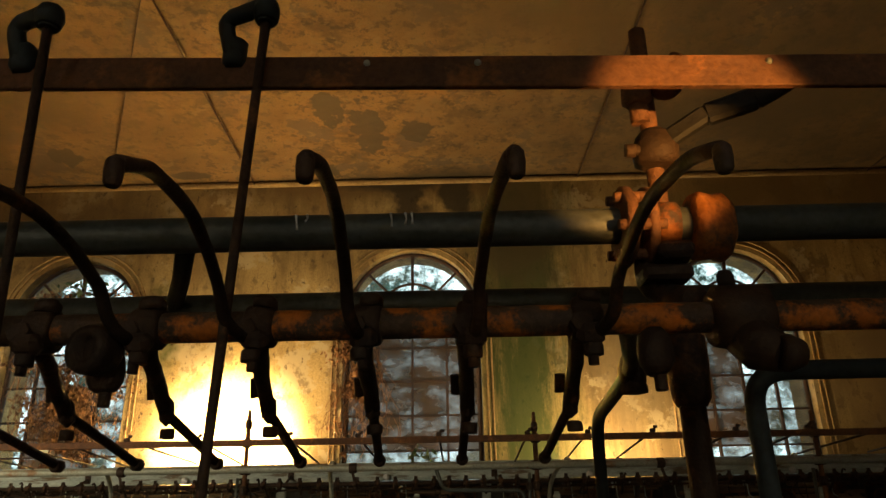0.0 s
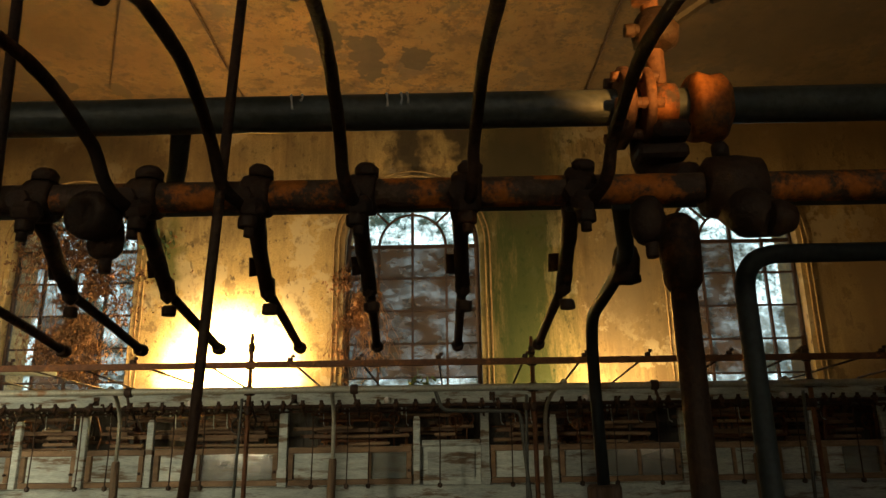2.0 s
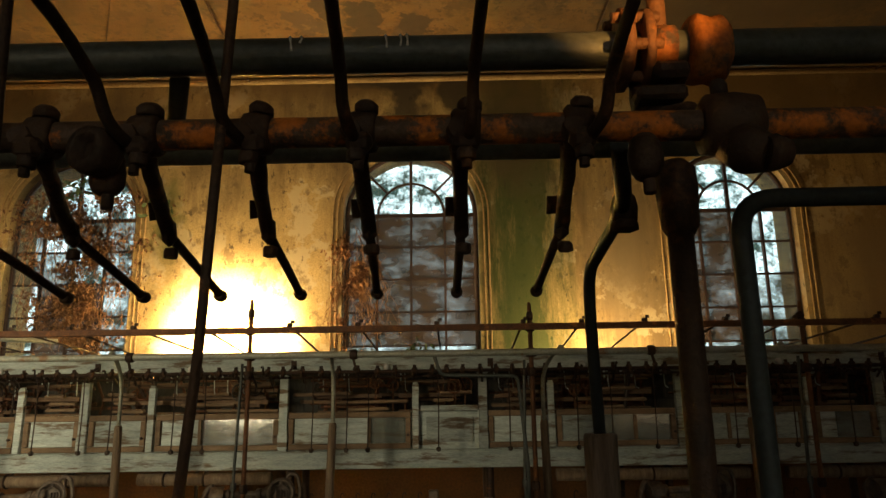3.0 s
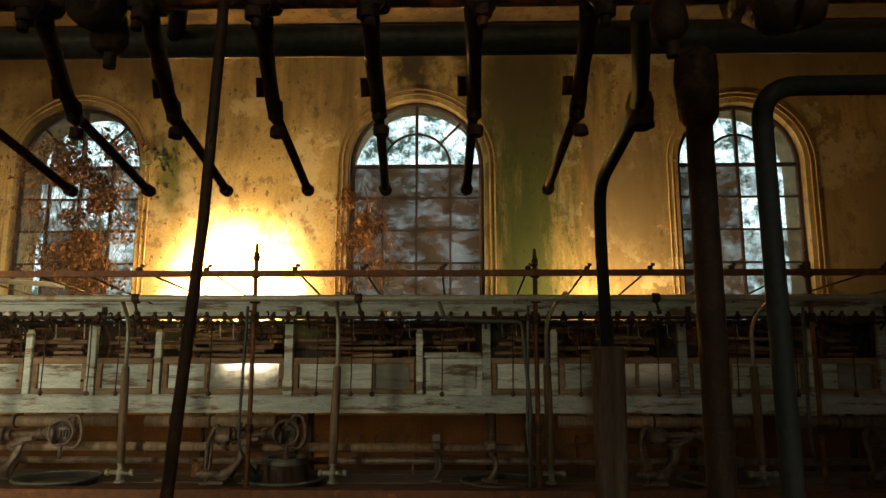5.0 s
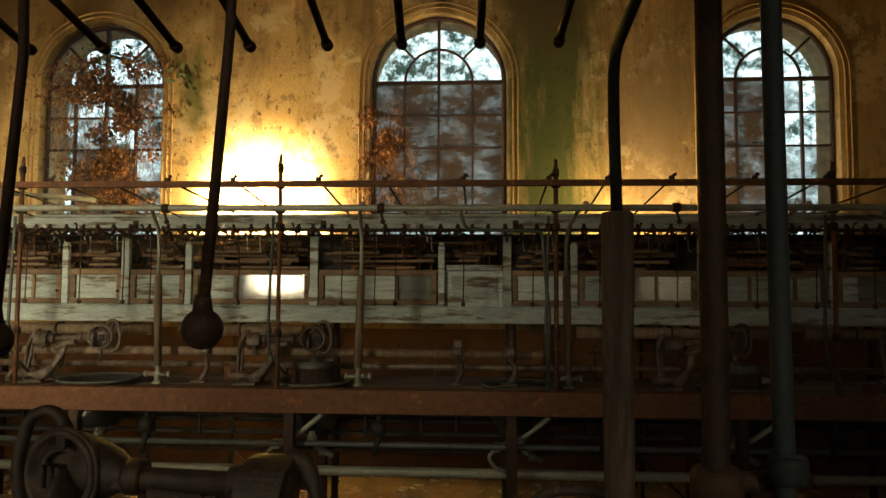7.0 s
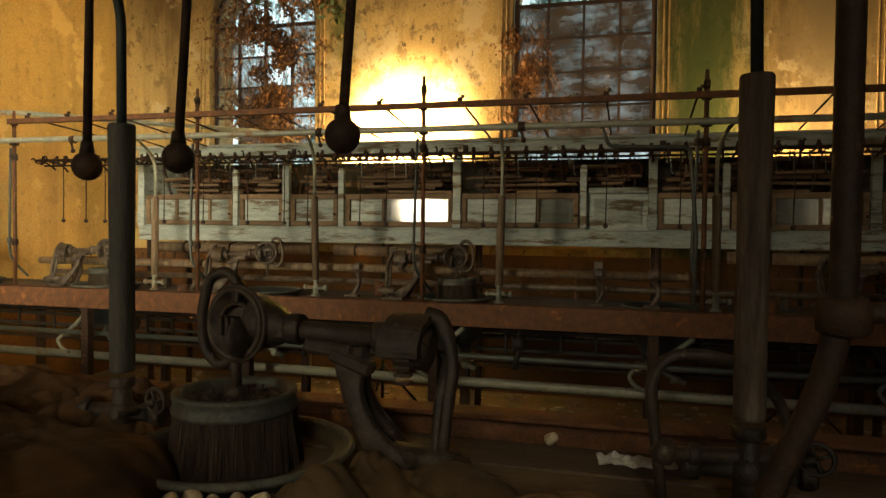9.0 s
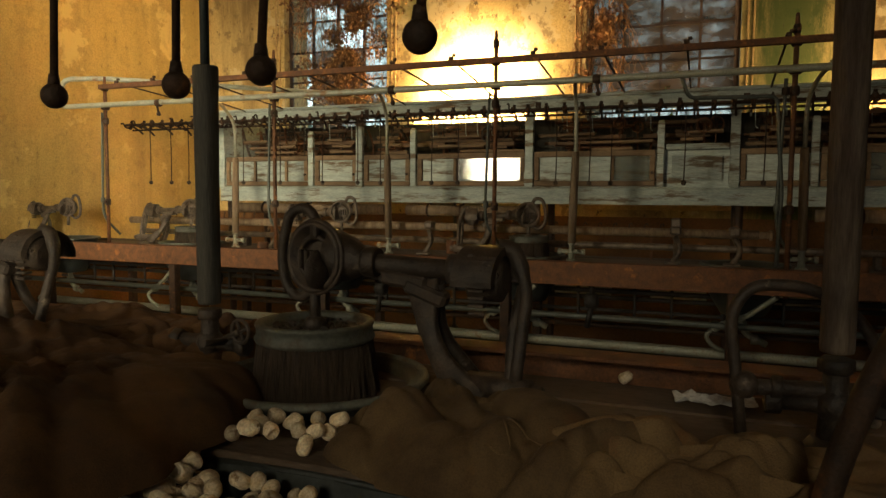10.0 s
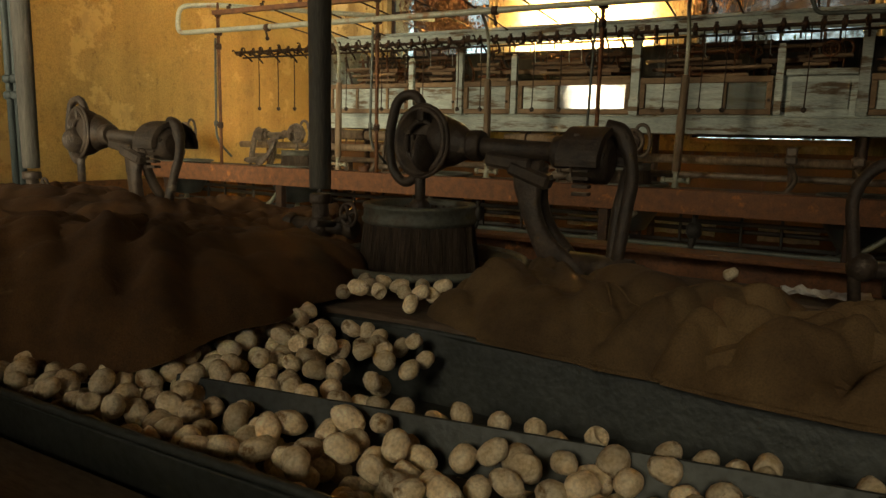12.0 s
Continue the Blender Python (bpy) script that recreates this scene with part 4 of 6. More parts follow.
def valve_cluster(x, y, z, material, r=1.0):
    """Tap at a post's foot: cross body, gland, nuts and small wheel."""
    bm = B()
    sweep(bm, [(x - 0.06 * r, y, z + 0.045 * r), (x + 0.06 * r, y, z + 0.045 * r)], 0.010 * r, 8)
    sweep(bm, [(x, y, z), (x, y, z + 0.09 * r)], [0.016 * r, 0.011 * r], 8)
    ball(bm, (x, y, z + 0.045 * r), 0.019 * r, 10)
    for q in (-0.055, 0.055):
        hexnut(bm, (x + q * r, y, z + 0.045 * r), 0.015 * r, 0.016 * r, "X")
    hexnut(bm, (x, y, z + 0.085 * r), 0.017 * r, 0.014 * r)
    lathe(bm, [(0.024 * r, 0), (0.026 * r, 0.004 * r), (0.02 * r, 0.012 * r)], (x, y, z), seg=10)
    sweep(bm, [(x + 0.03 * r, y - 0.004, z + 0.05 * r), (x + 0.03 * r, y - 0.05 * r, z + 0.055 * r)], 0.005 * r, 6)
    return rough(bm, 0.0012 * r, 60)


def far_post(x, seed):
    """Wooden sleeve on a valve, pale pipe above bending forward to the overhead pipe."""
    rnd = random.Random(seed)
    w = thing("steam_post", (x, 3.2, 0.835), "weathered wooden sleeve post with bent pale pipe above", "pipe post", "steam posts")
    lean = rnd.uniform(-0.006, 0.006)
    bm = B()
    sweep(bm, [(x, 3.2, 0.92), (x + lean, 3.2, 1.13), (x + lean * 2, 3.2, 1.335), (x + lean * 2, 3.2, 1.345)], [0.018, 0.019, 0.018, 0.014], 10)
    part("sleeve", rough(bm, 0.0016, 20, seed), M_SLEEVE, w)
    bm = B()
    sweep(bm, bend([(x + lean * 2, 3.2, 1.34), (x + lean * 2, 3.2, 1.54), (x + 0.02, 3.08, 1.62), (x + 0.05, 2.97, 1.645)], 0.08), 0.009, 8)
    ball(bm, (x + 0.05, 2.965, 1.645), 0.016, 8)
    part("riser", bm, M_GREYL, w)
    part("valve", valve_cluster(x, 3.2, 0.835, M_GREYL), M_GREYL, w, "grubby pale green brass tap")


for k, x in enumerate((-2.10, -1.136, -0.187, 0.777, 1.70, 2.64, 3.6)):
    far_post(x, k)


def standard(x, z1, seed):
    """Upright iron standard carrying rail and pipe, with a thin pipe clipped beside it."""
    w = thing("iron_standard", (x, 2.95, 0), "thin rusty iron upright with clamps and finial", "upright", "iron standards")
    bm = B()
    sweep(bm, [(x, 2.985, 0.74), (x, 2.985, z1 - 0.07)], 0.010, 8)
    sweep(bm, [(x, 2.985, z1 - 0.09), (x, 2.985, z1 - 0.02), (x, 2.985, z1)], [0.011, 0.008, 0.006], 8)
    part("upright", bm, M_RUST, w)
    for z, r in ((1.738, 0.020), (1.63, 0.024), (1.55, 0.018), (1.09, 0.017), (z1 - 0.06, 0.014)):
        bm = B()
        lathe(bm, [(r * 0.8, -0.018), (r, -0.012), (r, 0.012), (r * 0.8, 0.018)], (x, 2.985, z), seg=10)
        hexnut(bm, (x, 2.985 - r, z), 0.009, 0.012, "Y")
        part("clamp", rough(bm, 0.0015, 50, x), M_RUSTDARK, w)
    bm = B()
    sweep(bm, bend([(x - 0.03, 2.99, 1.60), (x - 0.035, 2.99, 1.45), (x - 0.045, 2.99, 1.1), (x - 0.04, 2.99, 1.0), (x + 0.02, 3.05, 0.90)], 0.05), 0.007, 6)
    hexnut(bm, (x - 0.043, 2.99, 1.10), 0.013, 0.03)
    part("thin_pipe", bm, M_GREY, w)


for k, x in enumerate((-2.82, -1.68, -0.502, 0.701, 1.859, 3.0)):
    standard(x, (1.80, 1.87, 1.875, 1.845, 1.83, 1.83)[k], k)

w = thing("overhead_pipe", (0, 2.95, 1.63), "long pale green-grey painted steam pipe with a looped end", "pipe")
bm = B()
sweep(bm, bend([(5.2, 2.95, 1.628), (1.0, 2.95, 1.629), (-1.5, 2.95, 1.632), (-3.13, 2.95, 1.637), (-3.13, 2.97, 1.80), (-2.95, 3.10, 1.815), (-1.9, 3.95, 1.80)], 0.06), 0.0145, 12)
part("pipe_run", bm, M_GREYL, w)
for x in (-2.4, -1.0, -0.05, 1.2, 2.2):
    bm = B()
    lathe(bm, [(0.017, -0.016), (0.021, -0.012), (0.021, 0.012), (0.017, 0.016)], (x, 2.95, 1.63), "X", 10)
    sweep(bm, [(x, 2.94, 1.61), (x + 0.01, 2.94, 1.575)], 0.006, 6)
    ball(bm, (x + 0.01, 2.94, 1.57), 0.012, 8)
    part("clip", bm, M_RUSTDARK, w)

w = thing("overhead_rail", (0, 2.95, 1.738), "rusty steel angle rail carried on uprights", "rail")
bm = B()
box(bm, (1.17, 2.95, 1.738), (8.0, 0.005, 0.026), bevel=0.001)
box(bm, (1.17, 2.962, 1.727), (8.0, 0.024, 0.004), bevel=0.001)
part("angle_bar", rough(bm, 0.002, 3), M_RUST, w)
rnd = random.Random(8)
x = -2.7
while x < 4.6:
    bm = B()
    sweep(bm, [(x, 2.955, 1.755), (x + rnd.uniform(-0.03, 0.03), 3.80, 1.69 + rnd.uniform(-0.02, 0.02))], 0.005, 6)
    part("cross_rod", bm, M_RUSTDARK, w)
    bm = B()
    box(bm, (x, 2.955, 1.758), (0.022, 0.02, 0.018), bevel=0.004)
    hexnut(bm, (x + 0.012, 2.955, 1.772), 0.009, 0.012)
    part("rod_clip", bm, M_RUSTDARK, w)
    x += rnd.uniform(0.24, 0.38)

# row of thread clamps in front of the cabinet
w = thing("thread_guide_rail", (0, 3.5, 1.58), "rusty rod set with a row of small thread clamps", "guide rail")
bm = B()
sweep(bm, [(-3.2, 3.5, 1.588), (0, 3.5, 1.582), (4.9, 3.5, 1.58)], 0.009, 8)
sweep(bm, [(-3.2, 3.56, 1.56), (4.9, 3.56, 1.56)], 0.006, 6)
part("rod", bm, M_RUSTDARK, w)
bm = B()
lathe(bm, [(0.013, -0.012), (0.018, -0.008), (0.018, 0.008), (0.013, 0.012)], (0, 0, 0), "X", 8)
hexnut(bm, (0, 0, 0.022), 0.009, 0.014)
hexnut(bm, (0, -0.012, -0.02), 0.010, 0.018)
sweep(bm, bend([(0, 0, -0.01), (0, -0.05, -0.03), (0, -0.075, 0.0), (0, -0.095, -0.012)], 0.02, 3), 0.0048, 5)
sweep(bm, bend([(0, 0, 0), (0.006, 0.06, -0.02), (0.004, 0.10, -0.035)], 0.02, 3), 0.006, 5)
clamp_me = mesh_of("clamp", rough(bm, 0.002, 60), M_RUSTDARK)
x, k = -3.15, 0
while x < 4.6:
    ob = new("clamp", clamp_me)
    ob.matrix_basis = pose(x, 3.5, 1.585, rnd.uniform(-25, 20), rnd.uniform(-6, 6), rnd.uniform(-12, 12))
    ob.parent = w
    ob.matrix_parent_inverse = w.matrix_basis.inverted()
    x += rnd.uniform(0.07, 0.10)

for x in (-2.62, -1.593, -0.532, 0.522, 1.556, 2.60, 3.65):
    bm = B()
    sweep(bm, bend([(x + 0.05, 3.5, 1.583), (x + 0.05, 3.62, 1.590), (x + 0.045, 3.757, 1.635)], 0.04), 0.0065, 6)
    box(bm, (x + 0.045, 3.750, 1.635), (0.03, 0.008, 0.045), bevel=0.002)
    part("bracket", bm, M_RUSTDARK, w)

# counterweights hanging in front of the cabinet
bm = B()
sweep(bm, [(0, 0, 0.360), (0.003, 0, 0.18), (0, 0, 0.008)], 0.0032, 5)
sweep(bm, [(0, 0.0105 * math.cos(k * math.tau / 10), 0.372 + 0.0105 * math.sin(k * math.tau / 10)) for k in range(10)], 0.003, 5, True)
rod_me = mesh_of("rod", bm, M_RUSTDARK)
ball_me = mesh_of("weight", rough(ball(B(), (0, 0, 0), 0.0125, 12), 0.001, 80), M_CAST)
for x in (-2.98, -2.84, -2.70, -2.25, -2.02, -1.72, -1.50, -1.35, -1.02, -0.88, -0.32, -0.17, -0.03, 0.30, 0.64, 0.95, 1.13, 1.33, 1.72, 2.0, 2.3):
    x += rnd.uniform(-0.03, 0.03)
    zr = 1.582 - 0.006 * x / 3.2 if x < 0 else 1.582 - 0.002 * x / 4.9
    w = thing("counterweight", (x, 3.5, zr - 0.003 - 0.372), "small iron ball weight hanging on a thin wire", "weight", "counterweights")
    for nm, me in (("rod", rod_me), ("weight", ball_me)):
        ob = new(nm, me)
        ob.parent = w

# ---- reel cabinet ----
CY = 3.77
TALL = (-2.62, -1.593, -0.532, 0.522, 1.556, 2.60, 3.65, 4.7)
SMALL = (-1.94, -1.236, 0.166, 0.88, 2.228, 3.1, 4.2)
cab = thing("reel_cabinet", (1.0, 3.77, 1.1), "long grey-green painted wooden reel cabinet, peeling", "cabinet")
L, cx = TALL[-1] - TALL[0] + 0.06, (TALL[0] + TALL[-1]) / 2
for nm, z, h, dy, dp in (("lower_beam", 1.140, 0.086, 0, 0.035), ("top_beam", 1.638, 0.072, 0, 0.035), ("panel_back", 1.285, 0.20, 0.018, 0.018), ("bead", 1.186, 0.010, -0.008, 0.045)):
    bm = B()
    box(bm, (cx, CY + dy, z), (L, dp, h), bevel=0.003)
    part(nm, bm, M_WOODG, cab)
bm = B()
box(bm, (cx, CY + 0.24, 1.683), (L + 0.04, 0.54, 0.018), bevel=0.004)
part("top_board", bm, M_WOODG, cab)
bm = B()
box(bm, (cx, CY + 0.25, 1.105), (L, 0.46, 0.016), bevel=0.003)
part("bottom_board", bm, M_WOODB, cab)
bm = B()
box(bm, (TALL[0] - 0.01, CY + 0.24, 1.37), (0.022, 0.46, 0.54), bevel=0.003)
part("end_panel", bm, M_WOODG, cab)
# boards added behind the bays to hold back the lamp's glow
for a, b in zip(TALL, TALL[1:]):
    for k in range(3):
        bm = B()
        box(bm, ((a + b) / 2, CY + 0.455 + 0.016 * (k % 2), 1.195 + 0.165 * k), (b - a + 0.01, 0.014, 0.178), (0, rnd.uniform(-0.3, 0.3), 0), bevel=0.002)
        part("back_board", bm, M_DARKWOOD, cab)
for x in TALL:
    bm = B()
    box(bm, (x, CY - 0.022, 1.395), (0.046, 0.03, 0.41), bevel=0.003)
    box(bm, (x, CY - 0.026, 1.585), (0.062, 0.042, 0.016), bevel=0.003)
    box(bm, (x, CY - 0.024, 1.570), (0.054, 0.036, 0.012), bevel=0.003)
    box(bm, (x, CY - 0.024, 1.24), (0.052, 0.034, 0.07), bevel=0.003)
    part("post", bm, M_WOODG, cab)
for x in SMALL:
    bm = B()
    box(bm, (x, CY - 0.020, 1.36), (0.036, 0.026, 0.33), bevel=0.003)
    box(bm, (x, CY - 0.020, 1.53), (0.028, 0.02, 0.012), bevel=0.003)
    part("post", bm, M_WOODG, cab)
edges = sorted(TALL + SMALL)
for k, (a, b) in enumerate(zip(edges, edges[1:])):
    plain = abs(a - 0.166) < 0.01
    a, b = a + 0.026, b - 0.026
    z0, z1, y = 1.196, 1.384, CY - 0.012
    d = part("door", box(B(), ((a + b) / 2, y + 0.008, (z0 + z1) / 2), (b - a - 0.06, 0.008, z1 - z0 - 0.06)), M_WOODG, cab)
    if plain:
        bm = B()
        box(bm, ((a + b) / 2, y, z1 + 0.015), (b - a, 0.022, 0.03), bevel=0.003)
        part("ledge", bm, M_WOODG, d)
        continue
    for nm, c, s in (("top_rail", ((a + b) / 2, y, z1 - 0.014), (b - a, 0.024, 0.03)), ("bottom_rail", ((a + b) / 2, y, z0 + 0.014), (b - a, 0.024, 0.028)), ("stile", (a + 0.014, y, (z0 + z1) / 2), (0.028, 0.024, z1 - z0 - 0.06)), ("stile", (b - 0.014, y, (z0 + z1) / 2), (0.028, 0.024, z1 - z0 - 0.06))):
        bm = B()
        box(bm, c, s, (0, rnd.uniform(-0.3, 0.3), 0), bevel=0.003)
        part(nm, bm, M_DOORWOOD, d)
    if b - a > 0.5:
        for q in ({3: (0.36,), 4: (0.66,)}.get(k, (0.32, 0.66) if k % 2 else (0.36, 0.74))):
            bm = B()
            box(bm, (a + (b - a) * q, y, (z0 + z1) / 2), (0.018, 0.02, z1 - z0 - 0.06), bevel=0.002)
            part("stile", bm, M_DOORWOOD, d)
    if k in (3, 4, 7, 9):
        q = {3: 0.36, 4: 0.66, 7: 0.32, 9: 0.32}[k]
        xa, xb = a + (b - a) * q + 0.010, b - 0.03
        part("pane", box(B(), ((xa + xb) / 2, y + 0.002, (z0 + z1) / 2), (xb - xa, 0.003, z1 - z0 - 0.06), (0, 0, 0.0)), M_GLOSS, d)
    bm = B()
    lathe(bm, [(0.004, 0), (0.004, 0.01), (0.008, 0.014), (0.006, 0.02)], (b - 0.014, y - 0.012, z0 + 0.07), "Y", 8, pose(0, 0, 0, 90, 0, 0))
    part("knob", bm, M_RUSTDARK, d)


def reel(x, length, seed):
    """Six-slatted wooden reel on an iron axle between two spoked stars."""
    rn = random.Random(seed)
    y, z, r = CY + 0.20, 1.46, 0.095
    w = thing("silk_reel", (x, y, z - r), "brown wooden silk reel on an iron axle", "reel", "silk reels")
    bm = B()
    sweep(bm, [(x - length / 2 - 0.03, y, z), (x + length / 2 + 0.03, y, z)], 0.008, 8)
    part("axle", bm, M_RUSTDARK, w)
    a0 = rn.uniform(0, 1)
    for k in range(6):
        a = a0 + k * math.pi / 3
        bm = B()
        box(bm, (x, y + r * math.cos(a), z + r * math.sin(a)), (length, 0.022, 0.012), (math.degrees(a) + 90, 0, 0), 0.002)
        part("slat", bm, M_WOODB, w)
    for q in (-0.4, 0.4):
        bm = B()
        for k in range(6):
            a = a0 + k * math.pi / 3
            sweep(bm, [(x + q * length, y, z), (x + q * length, y + r * math.cos(a), z + r * math.sin(a))], 0.006, 6)
        lathe(bm, [(0.02, -0.012), (0.02, 0.012)], (x + q * length, y, z), "X", 10)
        part("spokes", bm, M_RUST, w)


def bay_gear(x0, x1, seed):
    """Drive gear within one bay: bars, hanging hooks, wheels and levers."""
    rn = random.Random(seed)
    w = thing("reeling_gear", ((x0 + x1) / 2, CY + 0.1, 1.11), "tangle of rusty bars, hooks, levers and wheels", "machinery", "reeling gear")
    for k in range(9):
        bm = B()
        z, y = rn.uniform(1.39, 1.57), CY + rn.uniform(0.05, 0.40)
        a, b = x0 + rn.uniform(0.03, 0.15), x1 - rn.uniform(0.03, 0.2)
        if k % 2:
            box(bm, ((a + b) / 2, y, z), (b - a, 0.014, 0.018), (0, rn.uniform(-2, 2), 0), 0.002)
        else:
            sweep(bm, [(a, y, z), (b, y, z + rn.uniform(-0.01, 0.01))], rn.uniform(0.005, 0.011), 7)
        part("bar", bm, M_WOODB if k % 2 else M_RUST, w)
    for z, q in ((1.485, rn.uniform(0.25, 0.7)), (1.405, rn.uniform(0.3, 0.7)), (1.44, rn.uniform(0.3, 0.7))):
        half, xm = (x1 - x0) * rn.uniform(0.16, 0.30), x0 + (x1 - x0) * q
        half = min(half, xm - x0 - 0.01, x1 - xm - 0.01)
        bm = B()
        box(bm, (xm, CY + rn.uniform(0.04, 0.09), z + rn.uniform(-0.012, 0.012)), (half * 2, 0.03, 0.016), (rn.uniform(-20, 20), rn.uniform(-1.5, 1.5), 0), 0.004)
        part("batten", bm, M_DOORWOOD, w)
    x = x0 + 0.05
    while x < x1 - 0.04:
        bm = B()
        y = CY + rn.uniform(0.03, 0.06)
        sweep(bm, [(x, y, 1.60), (x, y, 1.555 + rn.uniform(-0.01, 0.01))], 0.0055, 6)
        sweep(bm, bend([(x + 0.02, y + 0.02, 1.60), (x + 0.024, y + 0.02, 1.50), (x + 0.035, y + 0.0, 1.49)], 0.02, 3), 0.003, 4)
        part("hook", bm, M_WOODG if rn.random() < 0.5 else M_RUSTDARK, w)
        x += rn.uniform(0.055, 0.10)
    for k in range(4 + int((x1 - x0) * 9)):
        bm = B()
        xa, ya = rn.uniform(x0 + 0.06, x1 - 0.06), CY + rn.uniform(0.06, 0.36)
        if rn.random() < 0.5:
            sweep(bm, bend([(xa, ya, 1.385), (xa + rn.uniform(-0.03, 0.03), ya, 1.46), (xa + rn.uniform(-0.05, 0.05), ya - 0.03, 1.57)], 0.03, 3), rn.uniform(0.006, 0.012), 6)
        else:
            R, zz = rn.uniform(0.025, 0.045), rn.uniform(1.46, 1.55)
            sweep(bm, [(xa + R * math.cos(q * math.tau / 16), ya, zz + R * math.sin(q * math.tau / 16)) for q in range(16)], 0.006, 6, True)
            for q in range(3):
                sweep(bm, [(xa + R * math.cos(q * 1.05), ya, zz + R * math.sin(q * 1.05)), (xa - R * math.cos(q * 1.05), ya, zz - R * math.sin(q * 1.05))], 0.003, 4)
            sweep(bm, [(xa, ya, zz), (xa, ya, 1.38)], 0.005, 5)
        part("lever", bm, M_RUST if rn.random() < 0.6 else M_CAST, w)


for k, (a, b) in enumerate(zip(edges, edges[1:])):
    bay_gear(a + 0.02, b - 0.02, 50 + k)
for k, (a, b) in enumerate(zip(TALL, TALL[1:])):
    reel((a + b) / 2 - 0.2, 0.36, k)
    reel((a + b) / 2 + 0.24, 0.34, 20 + k)

# white porcelain studs on the cabinet's top beam
for x in (-2.07, -1.035, 0.010, 1.055, 2.09):
    st = part("porcelain_stud", lathe(B(), [(0.006, 0), (0.006, 0.012), (0.017, 0.015), (0.018, 0.022), (0.012, 0.028), (0.002, 0.029)], (x, CY - 0.0175, 1.618), "Y", 14, pose(0, 0, 0, 90, 0, 0)), M_PAPER)
    tagged(st, "round white porcelain stud on the cabinet beam", "stud", "porcelain studs")
# grey tube bent from the steam pipe down to the bench
w = thing("bent_tube", (0.73, 2.99, 0.83), "grey tube bent down from the steam pipe", "pipe")
part("tube", sweep(B(), bend([(0.287, 2.965, 1.625), (0.316, 2.99, 1.54), (0.642, 2.99, 1.533), (0.672, 2.99, 1.159), (0.664, 2.99, 0.86)], 0.03), 0.008, 8), M_GREY, w)
part("tap", hexnut(B(), (0.672, 2.99, 1.55), 0.016, 0.03), M_RUSTDARK, w)

# wooden rollers and trestles under the cabinet
for k, (a, b) in enumerate(((-2.55, -1.45), (-1.30, -0.60), (0.9, 1.9), (2.1, 3.4))):
    w = thing("roller", ((a + b) / 2, 3.80, 1.0), "brown wooden roller strapped under the cabinet", "roller", "rollers")
    bm = B()
    sweep(bm, [(a, 3.80, 1.052), ((a + b) / 2, 3.80, 1.05), (b, 3.80, 1.052)], 0.032, 14)
    part("barrel", bm, M_SLEEVE, w)
    for q in (0.2, 0.5, 0.8):
        bm = B()
        x = a + (b - a) * q
        sweep(bm, [(x, 3.80 + 0.034 * math.cos(t * math.tau / 14), 1.052 + 0.034 * math.sin(t * math.tau / 14)) for t in range(14)], 0.006, 6, True)
        sweep(bm, [(x, 3.835, 1.06), (x, 3.84, 1.10)], 0.006, 5)
        part("strap", bm, M_RUSTDARK, w)
for x in (-2.6, -0.5, 0.55, 1.6, 2.65, 4.6):
    w = thing("cabinet_trestle", (x, 3.95, 0), "dark iron trestle leg carrying the cabinet", "trestle", "cabinet trestles")
    for y in (3.80, 4.2):
        bm = B()
        sweep(bm, bend([(x, y, 0), (x + 0.01, y, 0.5), (x, y, 0.98), (x, y, 1.098)], 0.1), [0.022] * 14, 8)
        part("leg", bm, M_RUSTDARK, w)

# ---- near overhead pipes and levers ----
w = thing("lever_pipe", (0.3, 0.49, 1.609), "brown pipe with flaking orange rust carrying lever clamps", "pipe")
bm = B()
sweep(bm, [(-1.6, 0.49, 1.609), (-0.4, 0.49, 1.610), (0.3, 0.49, 1.609), (1.8, 0.49, 1.609)], 0.0107, 20)
part("pipe_run", rough(bm, 0.0004, 50), M_PIPE, w)
# clamp, joint and tip of each lever along x, and the foot and knob of its upper rod
UNITS = ((-0.295, -0.34, -0.33, None), (-0.215, -0.26, -0.25, None), (-0.14, -0.185, -0.175, None), (-0.065, -0.105, -0.098, None), (0.012, -0.03, -0.018, None), (0.086, 0.052, 0.060, None), (0.160, 0.134, 0.138, (0.150, 0.152)), (0.238, 0.218, 0.219, (0.224, 0.238)), (0.311, 0.303, 0.296, (0.304, 0.3135)), (0.383, 0.380, 0.376, (0.387, 0.396)), (0.461, 0.464, 0.456, (0.473, 0.4765)))


